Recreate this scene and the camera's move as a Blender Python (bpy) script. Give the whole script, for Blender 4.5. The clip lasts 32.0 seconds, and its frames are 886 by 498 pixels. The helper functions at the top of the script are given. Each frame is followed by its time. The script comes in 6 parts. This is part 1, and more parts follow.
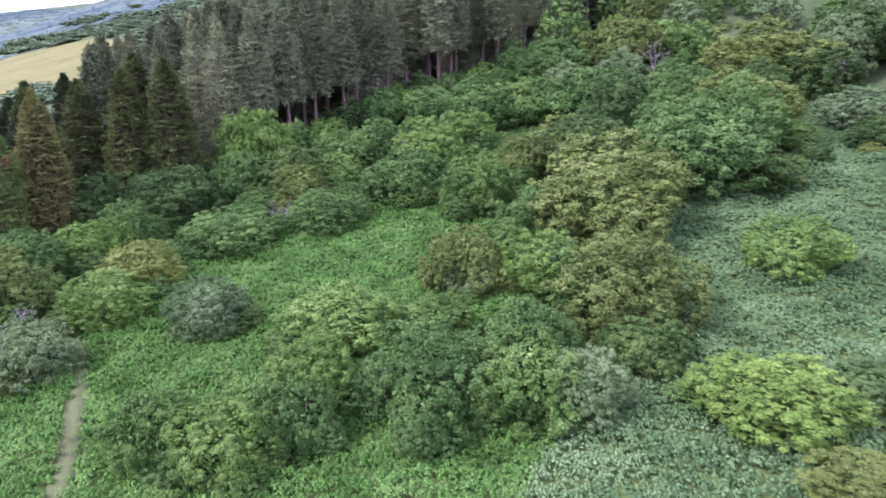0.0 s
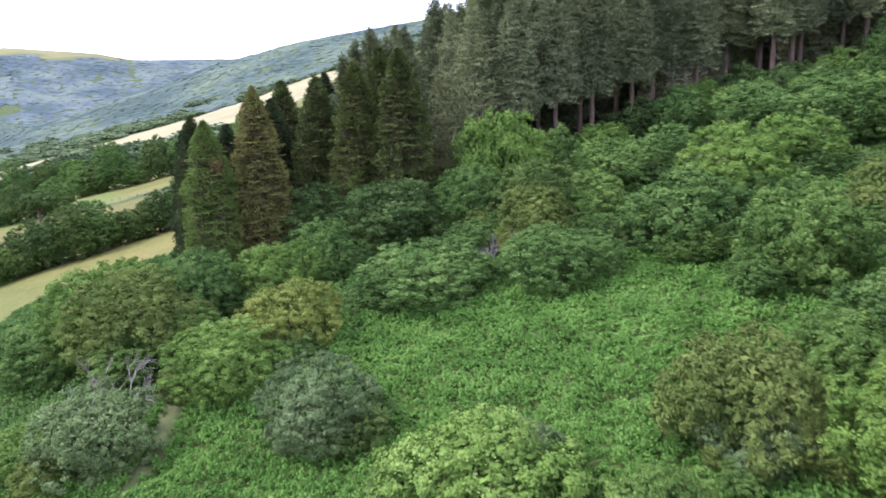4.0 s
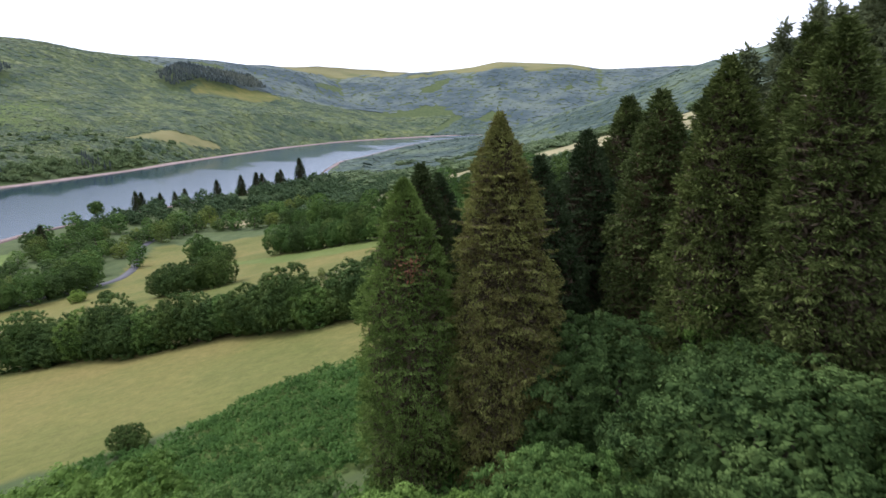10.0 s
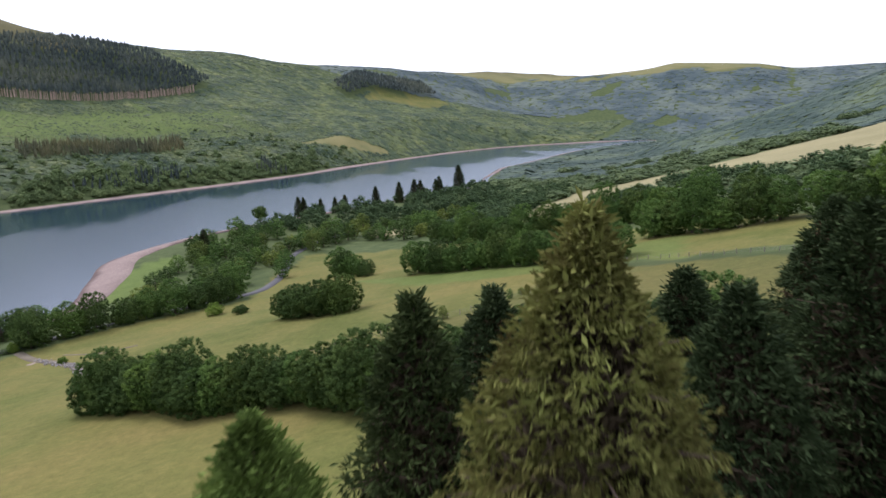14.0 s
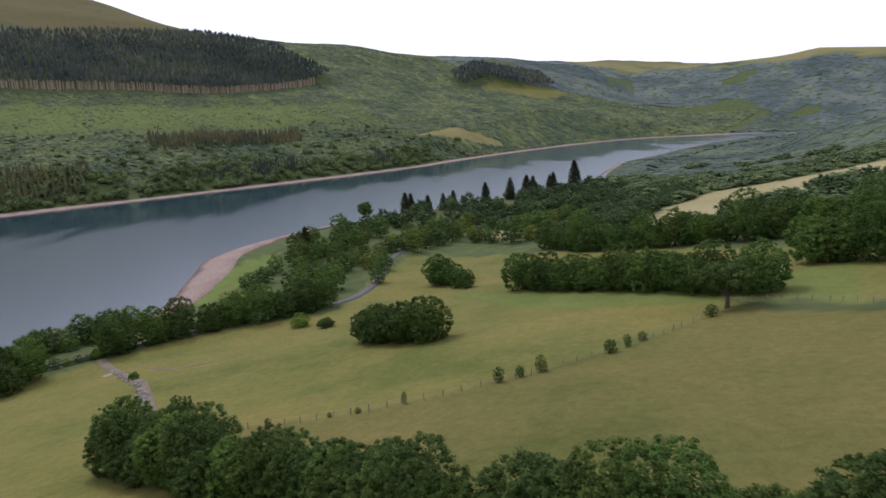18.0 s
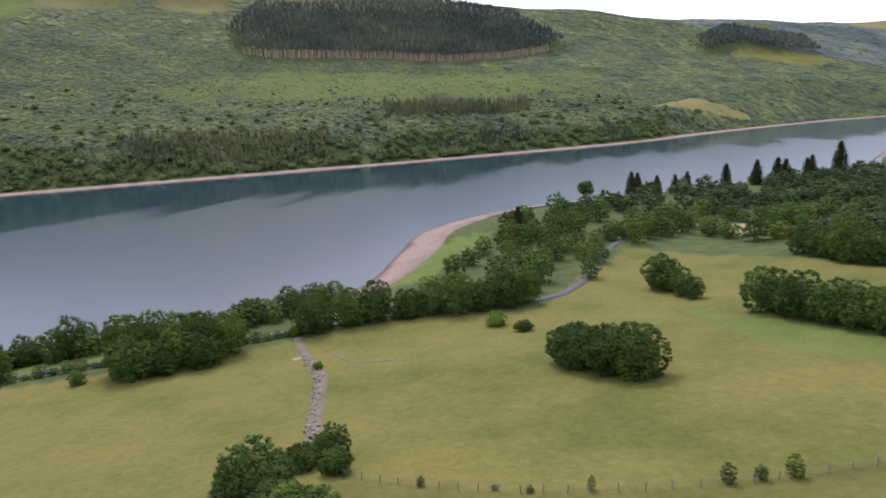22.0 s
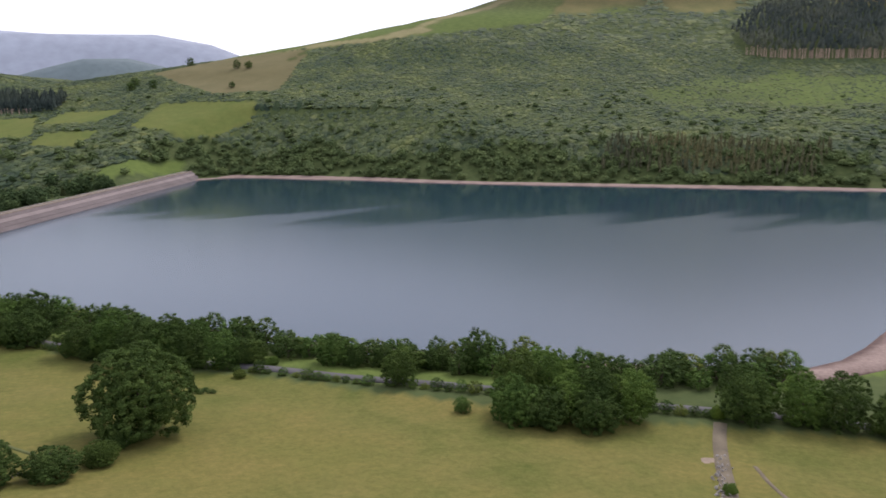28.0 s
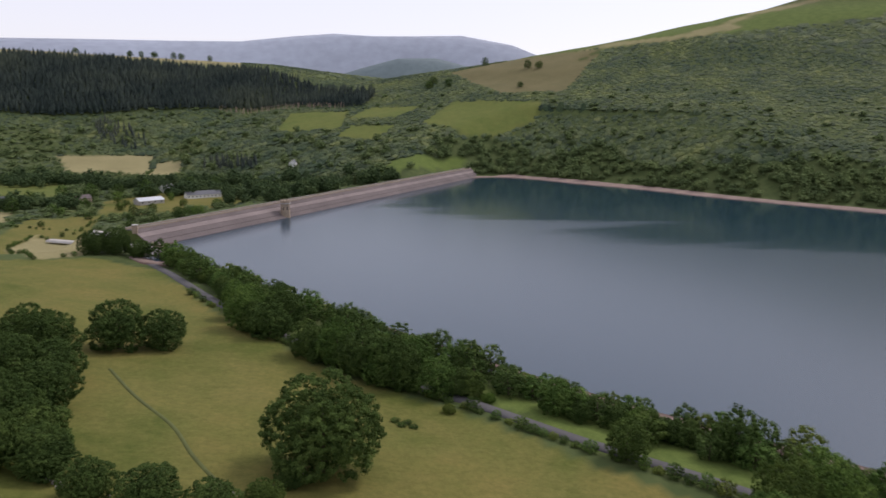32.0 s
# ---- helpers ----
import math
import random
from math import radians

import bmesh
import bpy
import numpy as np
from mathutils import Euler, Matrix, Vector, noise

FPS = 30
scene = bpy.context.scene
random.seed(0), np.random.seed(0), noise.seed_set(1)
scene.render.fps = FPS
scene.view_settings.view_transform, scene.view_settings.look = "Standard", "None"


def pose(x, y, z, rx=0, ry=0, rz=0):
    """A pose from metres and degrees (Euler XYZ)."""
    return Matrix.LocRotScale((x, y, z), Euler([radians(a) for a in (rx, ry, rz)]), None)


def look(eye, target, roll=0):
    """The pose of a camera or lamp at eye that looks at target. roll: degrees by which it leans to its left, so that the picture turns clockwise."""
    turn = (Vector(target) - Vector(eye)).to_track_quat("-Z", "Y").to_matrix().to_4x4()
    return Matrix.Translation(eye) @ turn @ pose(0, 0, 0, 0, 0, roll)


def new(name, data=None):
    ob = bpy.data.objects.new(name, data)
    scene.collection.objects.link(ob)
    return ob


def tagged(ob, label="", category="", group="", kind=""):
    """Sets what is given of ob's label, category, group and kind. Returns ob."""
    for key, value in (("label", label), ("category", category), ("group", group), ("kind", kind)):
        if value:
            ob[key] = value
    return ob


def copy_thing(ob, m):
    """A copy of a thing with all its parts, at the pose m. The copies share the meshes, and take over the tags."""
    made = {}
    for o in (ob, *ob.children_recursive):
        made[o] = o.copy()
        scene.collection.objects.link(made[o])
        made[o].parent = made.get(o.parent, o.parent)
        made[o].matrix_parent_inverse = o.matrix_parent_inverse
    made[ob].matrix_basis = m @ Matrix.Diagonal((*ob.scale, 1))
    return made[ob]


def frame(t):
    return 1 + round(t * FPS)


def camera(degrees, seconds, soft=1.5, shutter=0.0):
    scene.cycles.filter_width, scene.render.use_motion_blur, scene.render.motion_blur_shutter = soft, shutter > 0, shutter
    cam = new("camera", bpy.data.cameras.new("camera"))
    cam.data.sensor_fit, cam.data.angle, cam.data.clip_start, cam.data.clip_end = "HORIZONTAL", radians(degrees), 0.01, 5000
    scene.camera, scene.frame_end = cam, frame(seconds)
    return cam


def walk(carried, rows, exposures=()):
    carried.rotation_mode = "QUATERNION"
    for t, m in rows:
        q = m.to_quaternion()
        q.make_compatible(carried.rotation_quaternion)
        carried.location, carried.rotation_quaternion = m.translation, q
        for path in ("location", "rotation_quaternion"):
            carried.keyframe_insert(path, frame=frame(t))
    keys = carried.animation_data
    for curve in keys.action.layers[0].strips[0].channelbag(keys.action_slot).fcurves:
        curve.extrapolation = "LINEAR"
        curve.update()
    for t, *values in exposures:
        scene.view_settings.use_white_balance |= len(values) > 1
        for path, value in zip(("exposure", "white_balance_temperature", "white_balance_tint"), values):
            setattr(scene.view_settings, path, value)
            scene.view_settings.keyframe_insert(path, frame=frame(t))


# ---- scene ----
cam = camera(64.7, 32.0, 1.6, 0.5)
METRES, EYE, TILT, LEAN, TURN = 260.0, 76.5, -14.4, 1.1, 0.0
ROWS = [
    (0.0, 0.0, 0.0, 0.0, 0.0, 0.0, -0.0),
    (0.5, 0.0039, 0.0132, 0.0021, 2.78, 0.0, -0.68),
    (1.0, 0.0072, 0.0265, 0.0041, 6.07, -0.02, -1.32),
    (1.5, 0.0099, 0.0401, 0.006, 9.47, -0.05, -2.01),
    (2.0, 0.012, 0.0539, 0.0082, 12.83, -0.14, -2.69),
    (2.5, 0.0132, 0.0679, 0.0111, 16.22, -0.26, -3.34),
    (4.5, 0.0096, 0.1269, 0.0246, 28.66, -1.05, -5.79),
    (5.0, 0.006, 0.1422, 0.0282, 31.72, -1.31, -6.41),
    (5.5, 0.0015, 0.1576, 0.0324, 35.5, -1.71, -7.14),
    (6.0, -0.0038, 0.1727, 0.0366, 39.21, -2.18, -7.84),
    (6.5, -0.0099, 0.1872, 0.0407, 42.94, -2.65, -8.51),
    (7.0, -0.0167, 0.2013, 0.0446, 46.71, -3.17, -9.12),
    (7.5, -0.0246, 0.2152, 0.0484, 49.5, -3.59, -9.49),
    (8.0, -0.0333, 0.2284, 0.0519, 52.16, -3.94, -9.84),
    (8.5, -0.0426, 0.2412, 0.0556, 55.25, -4.45, -10.18),
    (9.0, -0.0526, 0.2534, 0.059, 58.3, -4.94, -10.53),
    (9.5, -0.0632, 0.2652, 0.0623, 60.39, -5.28, -10.72),
    (10.0, -0.0746, 0.2763, 0.0654, 61.65, -5.48, -10.81),
    (10.5, -0.0863, 0.2868, 0.0684, 63.8, -5.83, -10.9),
    (11.0, -0.0985, 0.2968, 0.0711, 66.13, -6.22, -11.09),
    (11.5, -0.1113, 0.3063, 0.0738, 67.88, -6.52, -11.15),
    (12.0, -0.1246, 0.3153, 0.0763, 69.64, -6.82, -11.23),
    (12.5, -0.1381, 0.3237, 0.0787, 71.39, -7.13, -11.31),
    (13.0, -0.1519, 0.3316, 0.0809, 73.1, -7.4, -11.4),
    (13.5, -0.1659, 0.3389, 0.0831, 74.33, -7.62, -11.4),
    (14.0, -0.18, 0.3456, 0.0849, 75.46, -7.81, -11.44),
    (14.5, -0.1945, 0.352, 0.0869, 76.62, -8.02, -11.48),
    (16.5, -0.2505, 0.3713, 0.0947, 81.24, -8.91, -11.62),
    (17.0, -0.2655, 0.3753, 0.0966, 82.42, -9.19, -11.62),
    (17.5, -0.2806, 0.3791, 0.0981, 83.62, -9.75, -11.62),
    (18.0, -0.2957, 0.3823, 0.0997, 85.12, -10.5, -11.56),
    (18.5, -0.3102, 0.385, 0.1018, 87.2, -11.39, -11.57),
    (19.0, -0.3253, 0.3876, 0.1033, 89.4, -12.29, -11.64),
    (19.5, -0.3398, 0.3896, 0.1051, 91.57, -13.22, -11.65),
    (20.0, -0.3547, 0.391, 0.1066, 93.82, -14.15, -11.63),
    (20.5, -0.3696, 0.392, 0.1082, 96.18, -15.09, -11.58),
    (21.0, -0.3845, 0.3925, 0.1094, 98.52, -15.77, -11.55),
    (21.5, -0.3986, 0.3923, 0.1106, 100.98, -16.28, -11.52),
    (22.0, -0.4126, 0.3917, 0.1114, 104.02, -16.88, -11.43),
    (22.5, -0.4274, 0.3907, 0.1116, 107.51, -17.58, -11.33),
    (23.0, -0.4416, 0.3893, 0.1118, 110.95, -18.26, -11.15),
    (23.5, -0.4561, 0.3871, 0.1114, 114.38, -18.91, -10.92),
    (24.0, -0.4702, 0.3845, 0.1112, 117.8, -19.54, -10.64),
    (24.5, -0.4846, 0.3814, 0.1106, 121.21, -20.14, -10.31),
    (25.0, -0.4987, 0.3773, 0.1098, 124.58, -20.72, -9.95),
    (25.5, -0.5125, 0.3729, 0.1092, 127.86, -21.27, -9.56),
    (27.5, -0.5724, 0.3449, 0.105, 139.84, -23.03, -7.94),
    (28.0, -0.5874, 0.3361, 0.1039, 142.78, -23.43, -7.53),
    (28.5, -0.6019, 0.3263, 0.1025, 145.71, -23.79, -7.11),
    (29.0, -0.6155, 0.3161, 0.101, 148.68, -24.14, -6.67),
    (29.5, -0.6277, 0.306, 0.0995, 151.42, -24.44, -6.21),
    (30.0, -0.6404, 0.2947, 0.0976, 154.19, -24.74, -5.76),
    (30.5, -0.6526, 0.2825, 0.0953, 156.84, -24.98, -5.32),
    (31.0, -0.6635, 0.2699, 0.093, 159.25, -25.21, -4.87),
    (31.5, -0.6742, 0.2574, 0.0911, 162.66, -25.52, -4.25),
    (32.0, -0.6844, 0.2441, 0.0889, 165.82, -25.74, -3.72),
]
walk(cam, [(t, pose(0, 0, EYE, TILT, LEAN, TURN) @ pose(METRES * x, METRES * y, METRES * z, 90 + pitch, roll, yaw)) for t, x, y, z, yaw, pitch, roll in ROWS],
     [(0.0, 1.68, 5200, 50), (2.5, 1.80, 5250, 44), (4.0, 1.54, 5500, 29), (5.0, 1.18, 5750, 17), (7.0, 0.54, 5750, 18), (9.0, 0.70, 5800, 19), (12.0, 0.74, 5950, 20), (14.0, 0.48, 6000, 20), (17.0, 0.04, 6200, 20), (19.0, 0.10, 6250, 20),
      (21.0, 0.40, 6250, 21), (23.0, 0.52, 6350, 21), (25.0, 0.56, 6400, 20), (28.0, 0.22, 6450, 20), (32.0, -0.16, 6550, 20)])

# ---- sky and sun ----
SUN_UP, SUN_ROUND = radians(47), radians(243)
world = bpy.data.worlds.new("overcast_sky")
scene.world = world
world.use_nodes = True
wn, wl = world.node_tree.nodes, world.node_tree.links
wn.clear()
sky = wn.new("ShaderNodeTexSky")
sky.sky_type, sky.sun_disc, sky.sun_elevation, sky.sun_rotation = "NISHITA", False, SUN_UP, SUN_ROUND
sky_level = wn.new("ShaderNodeVectorMath")
sky_level.operation = "SCALE"
sky_level.inputs["Scale"].default_value = 0.12
cloud = wn.new("ShaderNodeMix")
cloud.data_type = "RGBA"
cloud.inputs["Factor"].default_value = 0.68
cloud.inputs[7].default_value = (0.95, 0.97, 1.03, 1)
sky_out, sky_bg = wn.new("ShaderNodeOutputWorld"), wn.new("ShaderNodeBackground")
sky_bg.inputs["Strength"].default_value = 1.17
wl.new(sky.outputs["Color"], sky_level.inputs[0])
wl.new(sky_level.outputs[0], cloud.inputs[6])
wl.new(cloud.outputs[2], sky_bg.inputs["Color"])
wl.new(sky_bg.outputs[0], sky_out.inputs["Surface"])

sun_data = bpy.data.lights.new("sun", "SUN")
sun_data.energy, sun_data.angle, sun_data.color = 1.9, radians(18), (1.0, 0.95, 0.87)
sun = new("sun", sun_data)
sun.matrix_world = look((0, 0, 400), (0 - math.sin(SUN_ROUND) * 400, 0 - math.cos(SUN_ROUND) * 400, 400 - math.tan(SUN_UP) * 400))


# ---- materials ----
class Mat:
    """A node material in the making."""

    def __init__(self, name, rough=0.8, metal=0.0):
        self.m = bpy.data.materials.new(name)
        self.m.use_nodes = True
        self.n, self.l = self.m.node_tree.nodes, self.m.node_tree.links
        self.b = self.n["Principled BSDF"]
        self.b.inputs["Roughness"].default_value, self.b.inputs["Metallic"].default_value = rough, metal
        self.b.inputs["Specular IOR Level"].default_value = 0.3

    def node(self, kind, **values):
        node = self.n.new(kind)
        for key, value in values.items():
            node.inputs[key.replace("_", " ")].default_value = value
        return node

    def noise(self, scale, detail=4.0, rough=0.55, coords=None):
        node = self.node("ShaderNodeTexNoise", Scale=scale, Detail=detail, Roughness=rough)
        if coords is None:
            coords = self.n.new("ShaderNodeNewGeometry").outputs["Position"]
        self.l.new(coords, node.inputs["Vector"])
        return node.outputs["Fac"]

    def ramp(self, fac, stops):
        node = self.n.new("ShaderNodeValToRGB")
        ramp = node.color_ramp
        while len(ramp.elements) < len(stops):
            ramp.elements.new(0.5)
        for element, (at, colour) in zip(ramp.elements, stops):
            element.position, element.color = at, (*colour, 1)
        self.l.new(fac, node.inputs["Fac"])
        return node.outputs["Color"]

    def mix(self, fac, a, b, how="MIX"):
        node = self.n.new("ShaderNodeMix")
        node.data_type, node.blend_type = "RGBA", how
        for value, socket in ((fac, node.inputs["Factor"]), (a, node.inputs[6]), (b, node.inputs[7])):
            if isinstance(value, (int, float)):
                socket.default_value = value
            elif isinstance(value, tuple):
                socket.default_value = (*value, 1)
            else:
                self.l.new(value, socket)
        return node.outputs[2]

    def math(self, how, a, b=0.0):
        node = self.n.new("ShaderNodeMath")
        node.operation = how
        for value, socket in ((a, node.inputs[0]), (b, node.inputs[1])):
            if isinstance(value, (int, float)):
                socket.default_value = value
            else:
                self.l.new(value, socket)
        return node.outputs[0]

    def colour(self, socket):
        self.l.new(socket, self.b.inputs["Base Color"])
        return self

    def bump(self, height, strength=0.4, distance=0.05):
        node = self.node("ShaderNodeBump", Strength=strength, Distance=distance)
        self.l.new(height, node.inputs["Height"])
        self.l.new(node.outputs["Normal"], self.b.inputs["Normal"])
        return self

    def thin(self, colour, amount):
        """Lets some light through, as a leaf does."""
        through_light, both = self.n.new("ShaderNodeBsdfTranslucent"), self.n.new("ShaderNodeMixShader")
        both.inputs["Fac"].default_value = amount
        self.l.new(colour, through_light.inputs["Color"])
        self.l.new(self.b.outputs[0], both.inputs[1])
        self.l.new(through_light.outputs[0], both.inputs[2])
        self.l.new(both.outputs[0], self.n["Material Output"].inputs["Surface"])
        return self


def plain(name, colour, rough=0.8, spread=0.25, scale=3.0, metal=0.0, bump=0.3):
    """A plain surface with stains and grain."""
    m = Mat(name, rough, metal)
    low, high = tuple(c * (1 - spread) for c in colour), tuple(min(1, c * (1 + spread)) for c in colour)
    big, fine = m.noise(scale * 0.2), m.noise(scale * 4, 6)
    m.colour(m.mix(0.5, m.ramp(big, ((0.3, low), (0.7, high))), m.ramp(fine, ((0.3, low), (0.7, high)))))
    return m.bump(fine, bump, 0.03).m


def leafy(name, dark, mid, light, through_part=0.16, clumps=0.25):
    """Foliage: each leaf and each plant of a hue of its own, with patches of lighter growth."""
    m = Mat(name, 0.7)
    m.b.inputs["Specular IOR Level"].default_value = 0.04
    geo, info = m.n.new("ShaderNodeNewGeometry"), m.n.new("ShaderNodeObjectInfo")
    leaf = m.ramp(geo.outputs["Random Per Island"], ((0.0, dark), (0.5, mid), (1.0, light)))
    patch = m.ramp(m.noise(clumps, 3), ((0.3, dark), (0.52, mid), (0.72, light)))
    c = m.mix(0.6, leaf, patch)
    tint = m.ramp(info.outputs["Random"], ((0.0, (0.80, 0.84, 0.80)), (0.35, (0.94, 0.98, 0.98)), (0.7, (1.04, 1.05, 0.98)), (1.0, (1.16, 1.12, 0.94))))
    c = m.mix(1.0, c, tint, "MULTIPLY")
    m.colour(c)
    m.thin(c, through_part)
    return m.m


LEAF = {
    "green": leafy("leaves_green", (0.022, 0.050, 0.012), (0.086, 0.150, 0.036), (0.192, 0.280, 0.074)),
    "lime": leafy("leaves_lime", (0.040, 0.080, 0.014), (0.122, 0.198, 0.036), (0.228, 0.318, 0.074)),
    "grey": leafy("leaves_grey", (0.048, 0.078, 0.028), (0.130, 0.180, 0.066), (0.230, 0.292, 0.122)),
    "olive": leafy("leaves_olive", (0.042, 0.066, 0.015), (0.122, 0.160, 0.036), (0.226, 0.262, 0.070)),
    "dark": leafy("leaves_dark", (0.019, 0.038, 0.011), (0.064, 0.104, 0.028), (0.146, 0.204, 0.058)),
}
NEEDLE = {
    "spruce": leafy("needles_spruce", (0.034, 0.054, 0.012), (0.138, 0.196, 0.042), (0.296, 0.384, 0.100), 0.1, 0.7),
    "brown": leafy("needles_brown", (0.066, 0.050, 0.018), (0.156, 0.154, 0.046), (0.300, 0.324, 0.098), 0.1, 0.7),
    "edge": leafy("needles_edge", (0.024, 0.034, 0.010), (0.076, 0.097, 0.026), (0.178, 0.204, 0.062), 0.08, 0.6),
    # The edge needles darkened: shade from neighbouring trees is put into the colour.
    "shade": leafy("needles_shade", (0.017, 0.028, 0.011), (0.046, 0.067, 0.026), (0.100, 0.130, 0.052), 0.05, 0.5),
    "pale": leafy("needles_pale", (0.076, 0.086, 0.040), (0.174, 0.196, 0.092), (0.295, 0.324, 0.166), 0.1, 0.4),
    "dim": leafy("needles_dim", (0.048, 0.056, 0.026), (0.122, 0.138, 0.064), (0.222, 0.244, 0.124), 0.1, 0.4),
}
BRACKEN = leafy("bracken", (0.028, 0.068, 0.011), (0.088, 0.176, 0.029), (0.182, 0.304, 0.062), 0.15, 0.3)
BRACKEN_PALE = leafy("bracken_pale", (0.036, 0.070, 0.024), (0.090, 0.150, 0.054), (0.170, 0.246, 0.102), 0.15, 0.2)
BRACKEN_DEEP = leafy("bracken_deep", (0.028, 0.066, 0.014), (0.064, 0.126, 0.026), (0.116, 0.192, 0.044), 0.15, 0.3)
BARK = plain("bark", (0.10, 0.075, 0.055), 0.9, 0.45, 4.0, 0.0, 0.8)
BARK_RED = plain("bark_red", (0.135, 0.092, 0.066), 0.9, 0.4, 3.0, 0.0, 0.6)
DEAD = plain("dead_wood", (0.23, 0.20, 0.17), 0.9, 0.35, 4.0)
RUST_NEEDLE = plain("dead_needles", (0.20, 0.085, 0.04), 0.9, 0.4, 4.0)
ASPHALT = plain("asphalt", (0.090, 0.088, 0.090), 0.9, 0.2, 1.0)
CONCRETE = plain("concrete", (0.42, 0.40, 0.37), 0.85, 0.25, 0.6)
STONE = plain("field_stone", (0.30, 0.275, 0.25), 0.9, 0.4, 2.0)
PITCHING = plain("stone_pitching", (0.135, 0.112, 0.108), 0.9, 0.3, 0.25)
PITCHING_PALE = plain("stone_pitching_pale", (0.215, 0.178, 0.168), 0.9, 0.3, 0.25)
MASONRY = plain("tower_masonry", (0.34, 0.27, 0.20), 0.9, 0.3, 1.0)
WHITE_WALL = plain("white_render", (0.74, 0.74, 0.72), 0.8, 0.08, 0.5)
SLATE = plain("slate_roof", (0.13, 0.135, 0.15), 0.6, 0.25, 1.0)
ROOF_PALE = plain("pale_sheet_roof", (0.55, 0.57, 0.60), 0.5, 0.15, 0.5)
POST = plain("weathered_post", (0.22, 0.19, 0.16), 0.9, 0.3, 5.0)
DARK_GLASS = plain("window_glass", (0.03, 0.035, 0.04), 0.1, 0.1, 1.0)


def wood_material():
    """The far woods: every crown of a hue of its own, with a leafy grain."""
    m = Mat("far_woods", 0.85)
    m.b.inputs["Specular IOR Level"].default_value = 0.15
    geo = m.n.new("ShaderNodeNewGeometry")
    crown = m.ramp(geo.outputs["Random Per Island"], ((0.0, (0.050, 0.070, 0.040)), (0.4, (0.068, 0.096, 0.046)), (0.75, (0.082, 0.110, 0.050)), (1.0, (0.112, 0.136, 0.058))))
    stand = m.ramp(m.noise(0.014, 5, 0.6), ((0.36, (0.55, 0.66, 0.72)), (0.5, (0.98, 0.98, 0.96)), (0.64, (1.42, 1.30, 1.0))))
    grain = m.noise(0.9, 5, 0.7)
    c = m.mix(1.0, crown, stand, "MULTIPLY")
    c = m.mix(1.0, c, m.ramp(grain, ((0.3, (0.76, 0.77, 0.77)), (0.65, (1.18, 1.17, 1.14)))), "MULTIPLY")
    return m.colour(c).bump(grain, 1.0, 0.8).m


def fir_material(name, dark, mid, rough=1.0):
    m = Mat(name, 0.85)
    m.b.inputs["Specular IOR Level"].default_value = 0.12
    geo = m.n.new("ShaderNodeNewGeometry")
    crown = m.ramp(geo.outputs["Random Per Island"], ((0.0, dark), (1.0, mid)))
    grain = m.noise(1.2, 5, 0.7)
    blocks = m.ramp(m.noise(0.007, 4, 0.6), ((0.40, (0.62, 0.70, 0.76)), (0.5, (0.95, 0.97, 1.0)), (0.62, (1.35, 1.28, 1.1))))
    crown = m.mix(1.0, crown, blocks, "MULTIPLY")
    c = m.mix(rough, crown, m.ramp(grain, ((0.3, (0.5, 0.5, 0.5)), (0.65, (1.35, 1.35, 1.3)))), "MULTIPLY")
    return m.colour(c).bump(grain, rough, 0.6).m


FAR_WOOD = wood_material()
FAR_FIR = fir_material("far_firs", (0.052, 0.064, 0.055), (0.098, 0.113, 0.092))
# Distance haze is put into these two base colours, the upper woods' less.
HAZY_WOOD = fir_material("hazy_woods", (0.076, 0.100, 0.096), (0.092, 0.118, 0.106), 0.2)
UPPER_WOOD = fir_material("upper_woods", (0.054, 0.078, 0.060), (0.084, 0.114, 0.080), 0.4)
SHORE_WOOD = leafy("shore_wood", (0.058, 0.086, 0.040), (0.120, 0.164, 0.068), (0.212, 0.262, 0.104), 0.1, 0.06)
BANK_LEAF = leafy("bank_wood", (0.042, 0.068, 0.036), (0.096, 0.136, 0.066), (0.175, 0.220, 0.102), 0.1, 0.06)
# Dark firs, with the blue cast of distance haze mixed into the colour.
RIDGE_FIR = fir_material("ridge_firs", (0.034, 0.047, 0.041), (0.066, 0.084, 0.068))
FAR_TRUNK = plain("far_trunks", (0.46, 0.33, 0.27), 0.9, 0.3, 1.0)


